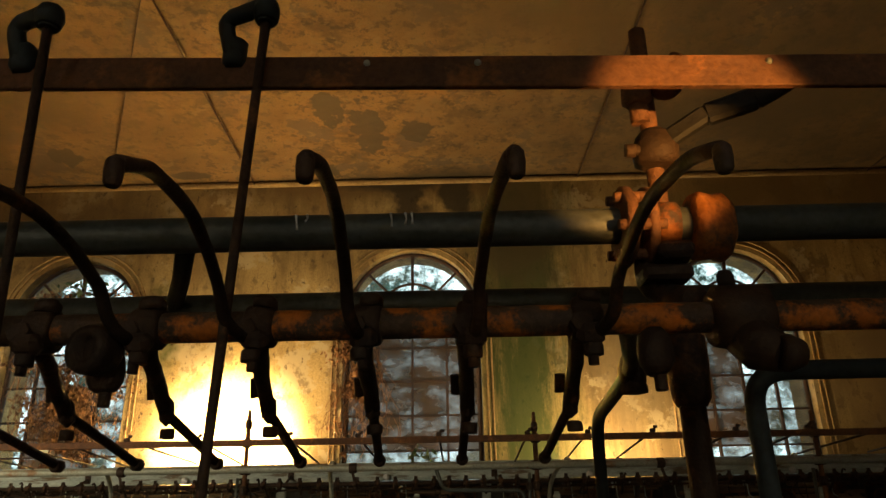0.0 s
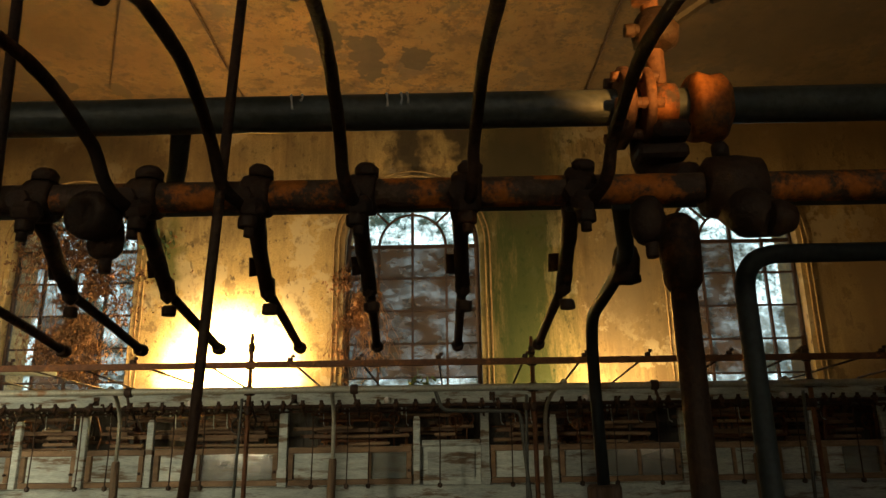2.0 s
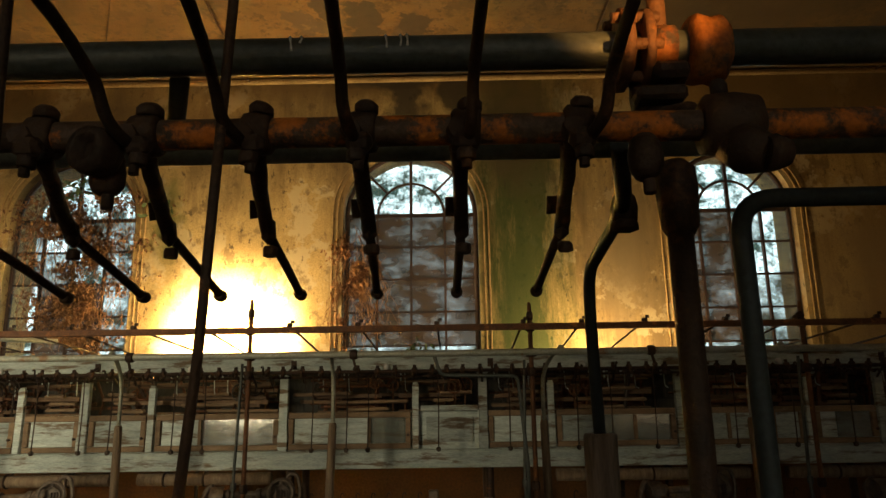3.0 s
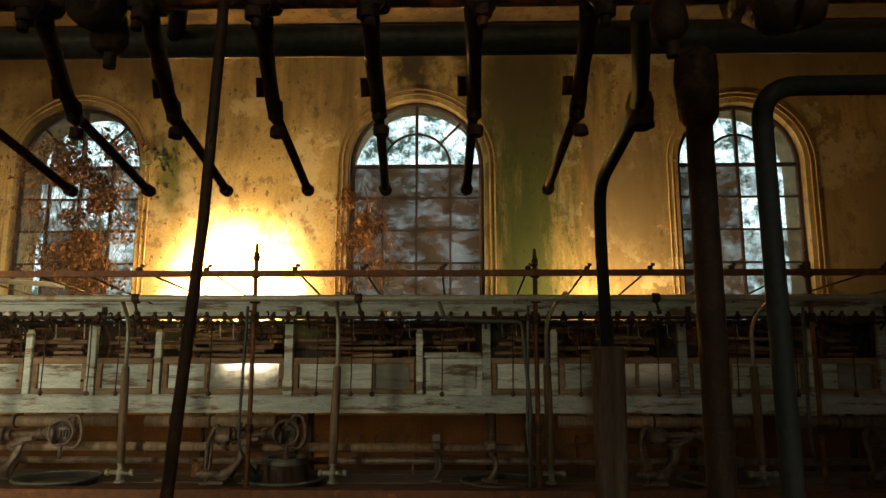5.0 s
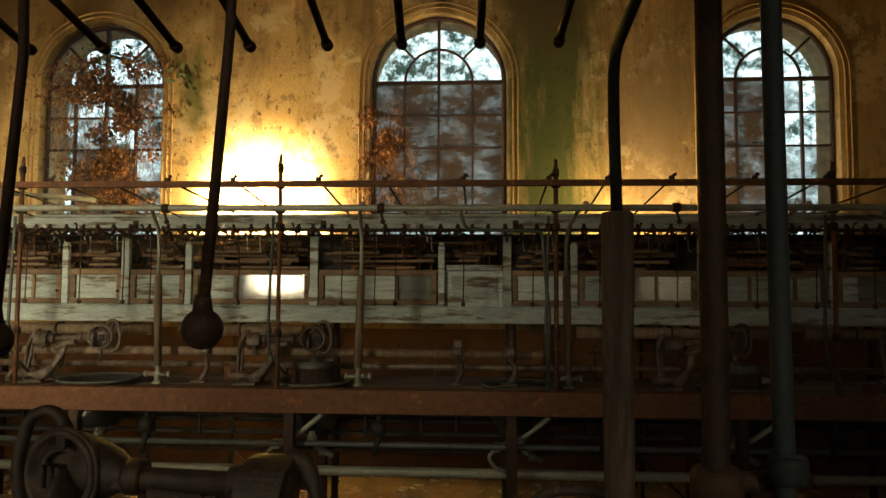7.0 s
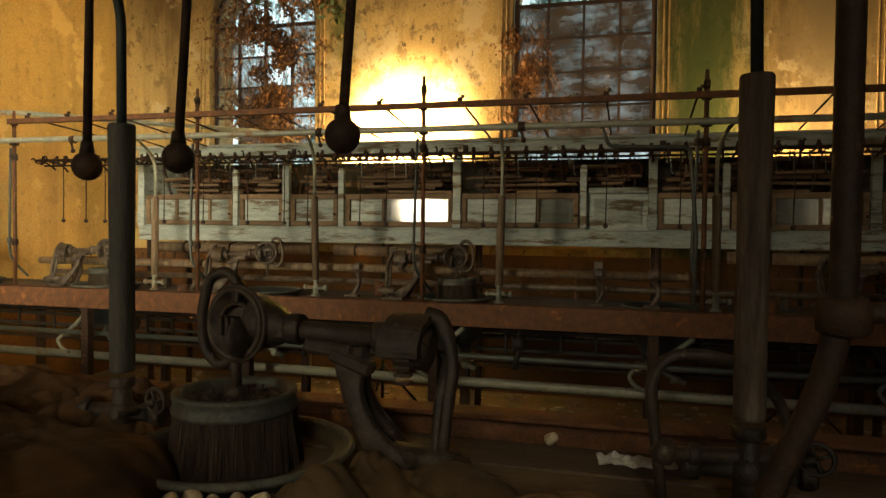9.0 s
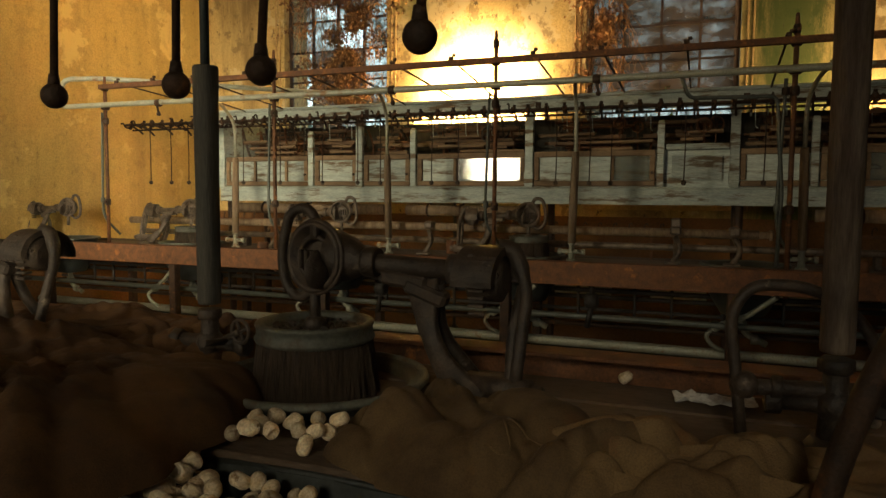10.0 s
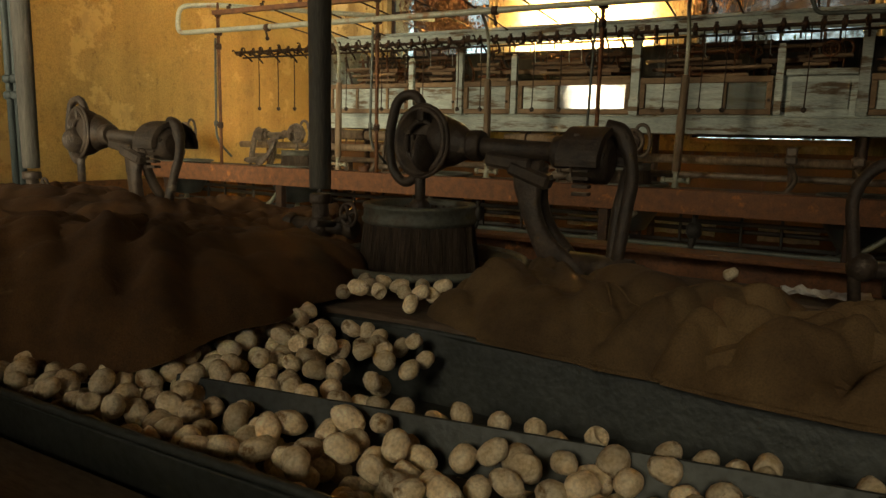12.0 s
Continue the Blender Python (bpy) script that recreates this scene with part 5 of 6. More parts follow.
def lever(x, jx, tx, upper, seed):
    """Clamp on the pipe, curved rod to the front with a knob, jointed arm to the back."""
    rn = random.Random(seed)
    w = thing("clamp_lever", (x, 0.49, 1.609), "dark rusty lever clamped to the pipe, knobbed rod", "lever", "clamp levers")
    bm = B()
    lathe(bm, [(0.0125, -0.010), (0.0148, -0.008), (0.0155, 0), (0.0148, 0.008), (0.0125, 0.010)], (x, 0.49, 1.609), "X", 18)
    lathe(bm, [(0.0085, -0.004), (0.009, 0.002), (0.006, 0.005)], (x + 0.003, 0.485, 1.624), "Z", 10)
    hexnut(bm, (x - 0.006, 0.476, 1.604), 0.0075, 0.010, "Y")
    box(bm, (x, 0.476, 1.596), (0.018, 0.014, 0.014), (25, 0, 0), 0.004)
    part("clamp", rough(bm, 0.0016, 70, seed), M_RUSTDARK, w)
    bm = B()
    hexnut(bm, (x + rn.uniform(-0.004, 0.004), 0.474, 1.585), 0.0066, 0.008)
    sweep(bm, [(x, 0.474, 1.585), (x, 0.474, 1.575)], 0.0036, 8)
    part("bolt", bm, M_RUSTDARK, w)
    if upper:
        bm = B()
        fx, kx = upper
        line = bend([(x, 0.488, 1.592), (fx, 0.452, 1.603), (fx, 0.438, 1.622), ((fx + kx) / 2, 0.37, 1.643), (kx, 0.30, 1.634), (kx, 0.272, 1.622)], 0.05, 6)
        sweep(bm, line, [0.0043 - 0.0008 * k / len(line) for k in range(len(line))], 10)
        part("rod", rough(bm, 0.0006, 60, seed), M_RUSTDARK, w)
        bm = B()
        lathe(bm, [(0.0024, -0.0065), (0.0035, -0.005), (0.0039, 0), (0.0036, 0.0045), (0.0024, 0.006)], (kx, 0.270, 1.617), "Z", 12)
        part("knob", bm, M_RUSTDARK, w)
    bm = B()
    sweep(bm, bend([(x - 0.004, 0.495, 1.602), ((x * 2 + jx) / 3 - 0.003, 0.53, 1.588), (jx, 0.582, 1.578), (jx, 0.597, 1.566)], 0.03, 4), [0.008] + [0.0062] * 13 + [0.0068], 10)
    part("arm", rough(bm, 0.0012, 70, seed), M_RUSTDARK, w)
    bm = B()
    box(bm, (jx, 0.597, 1.567), (0.012, 0.014, 0.024), (25, 0, 0), 0.005)
    sweep(bm, [(jx - 0.009, 0.589, 1.575), (jx - 0.009, 0.584, 1.589)], 0.0045, 8)
    hexnut(bm, (jx + 0.002, 0.599, 1.549), 0.0064, 0.008)
    part("joint", rough(bm, 0.0012, 80, seed), M_RUSTDARK, w)
    bm = B()
    sweep(bm, [(jx, 0.597, 1.565), ((jx + tx) / 2, 0.66, 1.549), (tx, 0.722, 1.532)], 0.0042, 8)
    lathe(bm, [(0.0045, -0.007), (0.006, -0.005), (0.0062, 0.003), (0.004, 0.006)], (tx, 0.722, 1.532), "Y", 10)
    part("thin_rod", bm, M_RUSTDARK, w)


for k, (x, jx, tx, upper) in enumerate(UNITS):
    lever(x, jx, tx, upper, k)

for nm, y, z, r, a, b, mt, lab in (("overhead_pipe", 0.56, 1.705, 0.0150, -1.6, 2.0, M_GREY, "dark grey-green painted pipe with lime drips"), ("overhead_pipe", 0.712, 1.683, 0.0155, -1.6, 2.0, M_GREY, "grey-green painted steam pipe")):
    bm = B()
    sweep(bm, [(a, y, z), ((a + b) / 2, y, z + 0.001), (b, y, z)], r, 20)
    tagged(part(nm, bm, mt), lab, "pipe", "near overhead pipes")
w = thing("pipe_stub", (0.142, 0.64, 1.69), "short grey-green pipe branch", "pipe")
bm = B()
sweep(bm, [(0.146, 0.568, 1.701), (0.115, 0.64, 1.693), (0.086, 0.70, 1.686)], 0.0085, 12)
part("branch", bm, M_GREY, w)
rnd = random.Random(2)
w = thing("lime_drips", (0.28, 0.545, 1.71), "white lime drips on the grey pipe", "stain", kind="stuff")
for x in (0.243, 0.252, 0.321, 0.333, 0.338):
    bm = B()
    z0 = 1.7165
    ln = rnd.uniform(0.006, 0.014)
    sweep(bm, [(x, 0.5468, z0), (x + 0.001, 0.5452, z0 - ln * 0.5), (x + rnd.uniform(-0.001, 0.002), 0.5450, z0 - ln)], [0.0012, 0.0007, 0.0011], 6)
    part("drip", bm, M_PAPER, w)

w = thing("flat_bar", (0.3, 0.45, 1.787), "rusty flat steel bar across the frame", "bar")
bm = B()
box(bm, (0.3, 0.45, 1.7855), (3.4, 0.006, 0.0255), (0, 1.35, 0), bevel=0.0008)
part("bar", rough(bm, 0.0003, 30), M_RUST, w)
for x in (0.018, 0.312, 0.392, 0.60):
    part("rivet", lathe(B(), [(0.0026, 0), (0.0024, 0.0012), (0.001, 0.002)], (x, 0.447, 1.792 - 0.0236 * (x - 0.3)), "Y", 10, pose(0, 0, 0, 90, 0, 0)), M_GREYL, w, "pale worn rivet head")

# weights on long rods in front of the levers
for bx, by, bz, tx, tz in ((0.192, 0.487, 1.254, 0.243, 1.815), (0.027, 0.515, 1.243, 0.088, 1.815), (-0.091, 0.540, 1.240, -0.05, 1.815), (-0.262, 0.545, 1.238, -0.20, 1.815)):
    w = thing("ball_weight", (bx, by, bz), "dark iron ball weight on a long thin rod", "weight", "ball weights")
    bm = B()
    sweep(bm, [(bx, by, bz + 0.008), (bx + (tx - bx) * 0.35, by - 0.01, 1.45), (tx, 0.425, tz)], [0.0042, 0.0036, 0.0034], 8)
    part("rod", bm, M_RUSTDARK, w)
    bm = B()
    ball(bm, (bx, by, bz), 0.0137, 20)
    lathe(bm, [(0.007, 0), (0.0052, 0.012)], (bx, by, bz + 0.011), "Z", 10)
    part("ball", rough(bm, 0.0002, 120), M_RUSTDARK, w)
    bm = B()
    sweep(bm, bend([(tx, 0.425, tz - 0.004), (tx, 0.425, tz + 0.012), (tx - 0.035, 0.44, tz + 0.012), (tx - 0.028, 0.445, tz - 0.02)], 0.008, 3), 0.0062, 8)
    lathe(bm, [(0.006, -0.012), (0.009, -0.008), (0.009, 0.008), (0.005, 0.012)], (tx - 0.028, 0.447, tz - 0.012), "Z", 10)
    lathe(bm, [(0.008, -0.008), (0.010, 0), (0.008, 0.008)], (tx, 0.425, tz + 0.006), "Z", 10)
    part("crank", rough(bm, 0.001, 70), M_DARKPIPE, w)

# valve and stem on the grey pipe
w = thing("globe_valve", (0.56, 0.56, 1.705), "rusty flanged valve, coloured as if lit orange, with a long dark lever", "valve")
for x, r, t in ((0.514, 0.034, 0.010), (0.531, 0.033, 0.008)):
    bm = B()
    lathe(bm, [(r * 0.92, -t / 2), (r, -t / 3), (r, t / 3), (r * 0.92, t / 2)], (x, 0.56, 1.705), "X", 24)
    flange = part("flange", rough(bm, 0.0012, 70), M_RUST, w)
    for k in range(6):
        bm = B()
        hexnut(bm, (x, 0.56 + 0.027 * math.cos(k * 1.047 + 0.3), 1.705 + 0.027 * math.sin(k * 1.047 + 0.3)), 0.005, t + 0.012, "X")
        part("bolt", bm, M_RUST, flange)
# orange light on body and coupling is put into their rust colour
bm = B()
lathe(bm, [(0.017, -0.02), (0.020, -0.012), (0.020, 0.0)], (0.556, 0.56, 1.705), "X", 18)
part("body", bm, M_LIT_RUST, w)
bm = B()
lathe(bm, [(0.018, 0), (0.027, 0.002), (0.029, 0.008), (0.027, 0.018), (0.029, 0.026), (0.024, 0.032), (0.016, 0.034)], (0.566, 0.56, 1.703), "X", 24)
part("coupling", rough(bm, 0.0015, 60), M_LIT_RUST, w)
bm = B()
sweep(bm, [(0.546, 0.56, 1.72), (0.546, 0.56, 1.90)], 0.0075, 12)
part("stem", bm, M_RUST, w)
bm = B()
lathe(bm, [(0.012, -0.016), (0.018, -0.012), (0.020, 0), (0.016, 0.012), (0.010, 0.018)], (0.546, 0.553, 1.772), "Z", 16)
sweep(bm, [(0.546, 0.55, 1.772), (0.524, 0.545, 1.768)], 0.005, 8)
hexnut(bm, (0.523, 0.545, 1.768), 0.0065, 0.008, "X")
part("boss", rough(bm, 0.0012, 60), M_RUSTDARK, w)
bm = B()
for a, b, wd in (((0.553, 0.545, 1.777), (0.585, 0.53, 1.792), 0.016), ((0.585, 0.53, 1.792), (0.62, 0.515, 1.797), 0.019), ((0.62, 0.515, 1.797), (0.645, 0.50, 1.806), 0.017)):
    a, b = Vector(a), Vector(b)
    d = b - a
    box(bm, (a + b) / 2, (d.length + 0.004, 0.012, wd), (0, -math.degrees(math.atan2(d.z, d.x)), math.degrees(math.atan2(d.y, d.x))), 0.003)
part("lever_handle", bm, M_BLACK, w)
bm = B()
sweep(bm, bend([(0.538, 0.555, 1.80), (0.535, 0.55, 1.85), (0.55, 0.55, 1.86), (0.562, 0.55, 1.835), (0.575, 0.545, 1.86)], 0.015, 4), 0.0085, 10)
lathe(bm, [(0.009, -0.01), (0.013, -0.006), (0.013, 0.006), (0.009, 0.01)], (0.535, 0.55, 1.825), "Z", 12)
lathe(bm, [(0.009, -0.01), (0.013, -0.006), (0.013, 0.006), (0.009, 0.01)], (0.562, 0.55, 1.835), "Z", 12)
part("union", rough(bm, 0.001, 60), M_RUST, w)
bm = B()
sweep(bm, bend([(0.53, 0.565, 1.69), (0.53, 0.57, 1.655), (0.545, 0.56, 1.645), (0.55, 0.52, 1.63)], 0.015, 4), 0.010, 10)
box(bm, (0.54, 0.555, 1.66), (0.04, 0.03, 0.012), bevel=0.003)
box(bm, (0.548, 0.55, 1.677), (0.03, 0.03, 0.014), bevel=0.004)
part("bracket", rough(bm, 0.0016, 60), M_RUSTDARK, w)

# tee on the lever pipe and the stout downpipes
w = thing("pipe_tee", (0.567, 0.49, 1.609), "large rusty cast-iron pipe tee with plug", "pipe fitting")
bm = B()
lathe(bm, [(0.014, -0.022), (0.021, -0.018), (0.0225, 0), (0.021, 0.016), (0.014, 0.020)], (0.567, 0.49, 1.609), "X", 22)
lathe(bm, [(0.006, 0), (0.006, 0.008), (0.004, 0.012)], (0.560, 0.487, 1.630), "Z", 8)
part("body", rough(bm, 0.0014, 60), M_RUSTDARK, w)
bm = B()
sweep(bm, [(0.567, 0.49, 1.60), (0.571, 0.475, 1.584), (0.580, 0.465, 1.578)], [0.017, 0.016, 0.012], 14)
lathe(bm, [(0.011, -0.006), (0.0125, 0), (0.009, 0.009)], (0.581, 0.463, 1.578), "X", 12)
part("plug", rough(bm, 0.0012, 60), M_RUSTDARK, w)
for x, tall in ((0.505, 0.0), (0.135, 0.004)):
    w = thing("drain_cock", (x, 0.49, 1.59), "bulky rusty drain cock under the pipe", "valve", "drain cocks")
    bm = B()
    lathe(bm, [(0.005, -0.020), (0.008, -0.018), (0.0115, -0.012), (0.0125, -0.003), (0.0105, 0.007), (0.007, 0.012)], (x, 0.488, 1.589 - tall), "Z", 14)
    part("body", rough(bm, 0.0018, 60), M_RUSTDARK, w)
    if tall:
        bm = lathe(B(), [(0.012, -0.014), (0.0155, -0.009), (0.0165, 0.004), (0.0150, 0.010), (0.009, 0.011), (0.008, 0.002)], (x, 0.470, 1.590), "Y", 16, pose(0, 0, 0, 90, 0, -15))
        part("open_socket", rough(bm, 0.0012, 60), M_RUSTDARK, w)
    part("plug", hexnut(B(), (x + 0.002, 0.488, 1.565 - tall), 0.0045, 0.011), M_RUSTDARK, w)
w = thing("downpipe", (0.60, 0.70, 0.82), "thick rusty downpipe bending to the bench", "pipe")
bm = B()
sweep(bm, bend([(0.577, 0.64, 1.60), (0.577, 0.64, 1.30), (0.577, 0.64, 1.085), (0.52, 0.645, 0.95), (0.49, 0.65, 0.80)], 0.09, 7), 0.0115, 16)
part("pipe_run", rough(bm, 0.0006, 40), M_RUSTDARK, w)
bm = B()
lathe(bm, [(0.0125, -0.043), (0.0165, -0.036), (0.0190, 0.0), (0.0175, 0.018), (0.011, 0.026)], (0.577, 0.64, 1.61), "Z", 18)
part("elbow", rough(bm, 0.0012, 60), M_RUSTDARK, w)
bm = B()
lathe(bm, [(0.016, -0.016), (0.021, -0.012), (0.022, 0.008), (0.018, 0.016)], (0.577, 0.64, 1.115), "Z", 16)
sweep(bm, [(0.577, 0.64, 1.118), (0.66, 0.66, 1.118)], 0.009, 10)
part("collar", rough(bm, 0.001, 60), M_RUSTDARK, w)
w = thing("downpipe", (0.617, 0.62, 0.82), "dark green downpipe with a swept elbow", "pipe")
bm = B()
sweep(bm, bend([(1.9, 0.62, 1.599), (0.622, 0.62, 1.594), (0.624, 0.62, 1.2), (0.638, 0.64, 0.822)], 0.034, 7), 0.0084, 16)
part("pipe_run", bm, M_DARKPIPE, w)
for z in (1.135, 0.99, 0.90):
    part("union", hexnut(B(), (0.629, 0.624, z), 0.017, 0.022), M_DARKPIPE, w)
part("branch", sweep(B(), [(0.628, 0.622, 1.08), (0.66, 0.64, 1.085)], 0.010, 10), M_DARKPIPE, w)


def near_post(x, label, dark, riser=None):
    """Stout wooden sleeve over a tap on the near bench."""
    w = thing("steam_post", (x, 0.945, 0.82), label, "pipe post", "near steam posts")
    bm = B()
    z0, z1 = 0.945, 1.383 if not dark else 1.349
    sweep(bm, [(x, 0.945, z0), (x, 0.945, z0 + 0.006), (x, 0.945, (z0 + z1) / 2), (x, 0.945, z1 - 0.004), (x, 0.945, z1)], [0.0185, 0.0195, 0.0200, 0.0212, 0.0195], 14)
    part("sleeve", rough(bm, 0.0008, 14, x), M_POST if not dark else M_DARKWOOD, w)
    bm = B()
    sweep(bm, bend(riser or [(x, 0.945, z1 - 0.002), (x, 0.945, 1.56), (x + 0.03, 0.75, 1.66), (x + 0.03, 0.712, 1.683)], 0.06, 5), 0.0078, 12)
    part("riser", bm, M_DARKPIPE, w)
    part("valve", valve_cluster(x, 0.945, 0.822, M_GREY, 1.25), M_CAST, w)
    bm = B()
    c = (x + 0.075, 0.93, 0.905)
    sweep(bm, [(c[0] + 0.02 * math.cos(k * math.tau / 16), c[1] - 0.004 * math.cos(k * math.tau / 16), c[2] + 0.02 * math.sin(k * math.tau / 16)) for k in range(16)], 0.0035, 6, True)
    for k in range(4):
        a = k * math.pi / 2 + 0.4
        sweep(bm, [c, (c[0] + 0.02 * math.cos(a), c[1], c[2] + 0.02 * math.sin(a))], 0.003, 5)
    sweep(bm, [c, (x + 0.03, 0.945, 0.885)], 0.006, 8)
    part("hand_wheel", bm, M_CAST, w)


near_post(0.556, "weathered split wooden sleeve post with dark riser pipe", False, [(0.556, 0.945, 1.381), (0.553, 0.945, 1.52), (0.551, 0.93, 1.59), (0.547, 0.71, 1.613), (0.50, 0.53, 1.613)])
near_post(-0.396, "dark stained wooden sleeve post with riser pipe", True)
near_post(-1.29, "dark stained wooden sleeve post with riser pipe", True)
for x in (-1.385, -1.352):
    w = thing("thin_riser", (x, 0.96, 0.82), "thin dark riser pipe with unions", "pipe", "thin risers")
    bm = B()
    sweep(bm, [(x, 0.96, 0.822), (x, 0.96, 1.68)], 0.009, 10)
    part("pipe_run", bm, M_DARKPIPE, w)
    bm = B()
    for z in (1.16, 1.12):
        lathe(bm, [(0.011, -0.01), (0.015, -0.006), (0.015, 0.006), (0.011, 0.01)], (x, 0.96, z), "Z", 10)
    part("union", bm, M_DARKPIPE, w)
w = thing("pipe_fitting_ball", (0.547, 0.71, 1.613), "rusty ball joint on the riser pipe", "pipe fitting")
bm = B()
lathe(bm, [(0.008, -0.018), (0.013, -0.012), (0.0145, 0), (0.011, 0.012), (0.008, 0.016)], (0.547, 0.712, 1.613), "Z", 14)
hexnut(bm, (0.547, 0.712, 1.595), 0.0135, 0.01)
part("body", rough(bm, 0.0012, 60), M_RUSTDARK, w)
w = thing("hose_loop", (0.5, 0.93, 0.82), "grey bent pipe looping over the bench tap", "pipe")
bm = B()
sweep(bm, bend([(0.452, 0.93, 0.822), (0.440, 0.93, 0.93), (0.432, 0.93, 0.985), (0.455, 0.935, 1.025), (0.53, 0.95, 1.025), (0.60, 0.97, 0.97), (0.615, 0.97, 0.89)], 0.04, 5), 0.0075, 10)
part("loop", bm, M_CAST, w)
bm = B()
sweep(bm, [(0.44, 0.93, 0.895), (0.63, 0.96, 0.895)], [0.010, 0.013], 10)
ball(bm, (0.452, 0.93, 0.898), 0.018, 10)
ball(bm, (0.60, 0.955, 0.895), 0.022, 10)
hexnut(bm, (0.49, 0.937, 0.895), 0.016, 0.014, "X")
part("cock", rough(bm, 0.0015, 50), M_CAST, w)

# ---- cocoon trough ----
w = thing("cocoon_trough", (0.2, 0.48, 0.70), "dull zinc trough with cocoons along the bench front", "trough")
for nm, c, s, r in (("back_wall", (0.62, 0.655, 0.745), (1.55, 0.006, 0.125), (-10, 0, 0)), ("front_wall", (0.1, 0.298, 0.745), (2.6, 0.006, 0.115), (8, 0, 0)), ("partition", (0.33, 0.482, 0.780), (0.96, 0.007, 0.045), (-20, 0, 9)), ("floor_sheet", (0.1, 0.475, 0.722), (2.6, 0.38, 0.006), (0, 0, 0)), ("side_wall", (-0.155, 0.70, 0.745), (0.006, 0.11, 0.12), (0, 0, 0)), ("rear_floor", (-0.6, 0.72, 0.70), (0.9, 0.2, 0.006), (0, 0, 0))):
    bm = B()
    box(bm, c, s, r, 0.001)
    if nm in ("back_wall", "front_wall"):
        bmesh.ops.subdivide_edges(bm, edges=[e for e in bm.edges if e.calc_length() > 1], cuts=30)
        rough(bm, 0.0035, 4)
        y = c[1] + (0.010 if nm == "back_wall" else -0.008)
        sweep(bm, [(c[0] - s[0] / 2 + s[0] * k / 12, y + 0.002 * math.sin(k * 2.1), 0.8055 + 0.002 * math.sin(k * 1.3)) for k in range(13)], 0.0042, 6)
    part(nm, bm, M_ZINC, w)
bm = B()
box(bm, (0.1, 0.19, 0.752), (2.6, 0.19, 0.03), bevel=0.004)
part("front_ledge", bm, M_TABLE, w, "dirty brown wooden ledge")
for x in (-0.9, 0.3, 1.3):
    bm = B()
    box(bm, (x, 0.48, 0.345), (0.04, 0.3, 0.69), bevel=0.004)
    part("support", bm, M_WOODB, w)

cocoon_meshes = []
for k in range(6):
    bm = B()
    bmesh.ops.create_uvsphere(bm, u_segments=14, v_segments=10, radius=1)
    for v in bm.verts:
        waist = 1 - (0.13 if k % 2 else 0.02) * math.exp(-(v.co.z * 2.4) ** 2)
        v.co = Vector((v.co.x * 0.0112 * waist, v.co.y * 0.0106 * waist, v.co.z * (0.0126 + 0.0012 * (k % 3))))
        if k == 4 and v.co.z > 0.009:
            v.co.z = 0.009 - (v.co.z - 0.009) * 1.2
        v.co += noise.noise_vector(v.co * 75 + Vector((k, 0, 0))) * 0.0016 + noise.noise_vector(v.co * 260 + Vector((k, 0, 0))) * 0.0005
    for f in bm.faces:
        f.smooth = True
    cocoon_meshes.append(mesh_of("cocoon", bm, M_COCOON))


def cocoon(x, y, z, rn):
    ob = new("cocoon", rn.choice(cocoon_meshes))
    ob.matrix_basis = pose(x, y, z, rn.uniform(40, 140), rn.uniform(-40, 40), rn.uniform(0, 360)) @ Matrix.Diagonal((*[rn.uniform(0.88, 1.12)] * 3, 1))
    return tagged(ob, "pale dusty silk cocoon with brown stains", "cocoon", "cocoons in the trough")


rn = random.Random(11)
placed = []


def scatter(count, xs, ys, level, spread, gap=0.0195, joined=None):
    """Cocoons strewn over a patch of the heap; level gives the heap's height at x, y."""
    made = tries = 0
    while made < count and tries < 6000:
        tries += 1
        x, y = rn.uniform(*xs), rn.uniform(*ys)
        z = level(x, y)
        if z is None:
            continue
        z += rn.uniform(0, spread)
        if all((x - a) ** 2 + (y - b) ** 2 + (z - c) ** 2 > gap ** 2 for a, b, c in placed):
            placed.append((x, y, z))
            ob = cocoon(x, y, z, rn)
            made += 1
            if joined is not None:
                k = len(joined[0])
                joined[0].extend(ob.matrix_basis @ v.co for v in ob.data.vertices)
                joined[1].extend([k + i for i in f.vertices] for f in ob.data.polygons)
                bpy.data.objects.remove(ob)


scatter(215, (-0.12, 0.85), (0.318, 0.58), lambda x, y: None if y > 0.432 + 0.157 * (x - 0.1) else 0.772 + 0.004 * math.sin(x * 9) + 0.08 * (y - 0.32), 0.018)
scatter(30, (-0.10, 0.80), (0.43, 0.64), lambda x, y: 0.787 if 0.470 < y - 0.157 * (x - 0.1) < 0.492 else None, 0.006, 0.023)
scatter(30, (-0.40, -0.165), (0.64, 0.80), lambda x, y: 0.80, 0.016)
scatter(14, (-0.145, -0.03), (0.68, 0.76), lambda x, y: 0.832, 0.012)
scatter(48, (-0.165, 0.03), (0.44, 0.628), lambda x, y: None if y < 0.44 + 0.157 * (x - 0.1) else 0.776 + 0.10 * (y - 0.44) - 0.10 * max(0, x + 0.02), 0.022)
heap = ([], [])
scatter(190, (-0.50, -0.10), (0.318, 0.64), lambda x, y: None if x > -0.14 and y > 0.56 else 0.778 + 0.10 * max(0, y - 0.36) + 0.05 * max(0, -0.1 - x), 0.018, joined=heap)
me = bpy.data.meshes.new("cocoon_heap")
me.from_pydata(heap[0], [], heap[1])
me.polygons.foreach_set("use_smooth", [True] * len(me.polygons))
me.materials.append(M_COCOON)
tagged(new("cocoon_heap", me), "heap of pale silk cocoons spilling from the sack", "cocoons", kind="stuff")
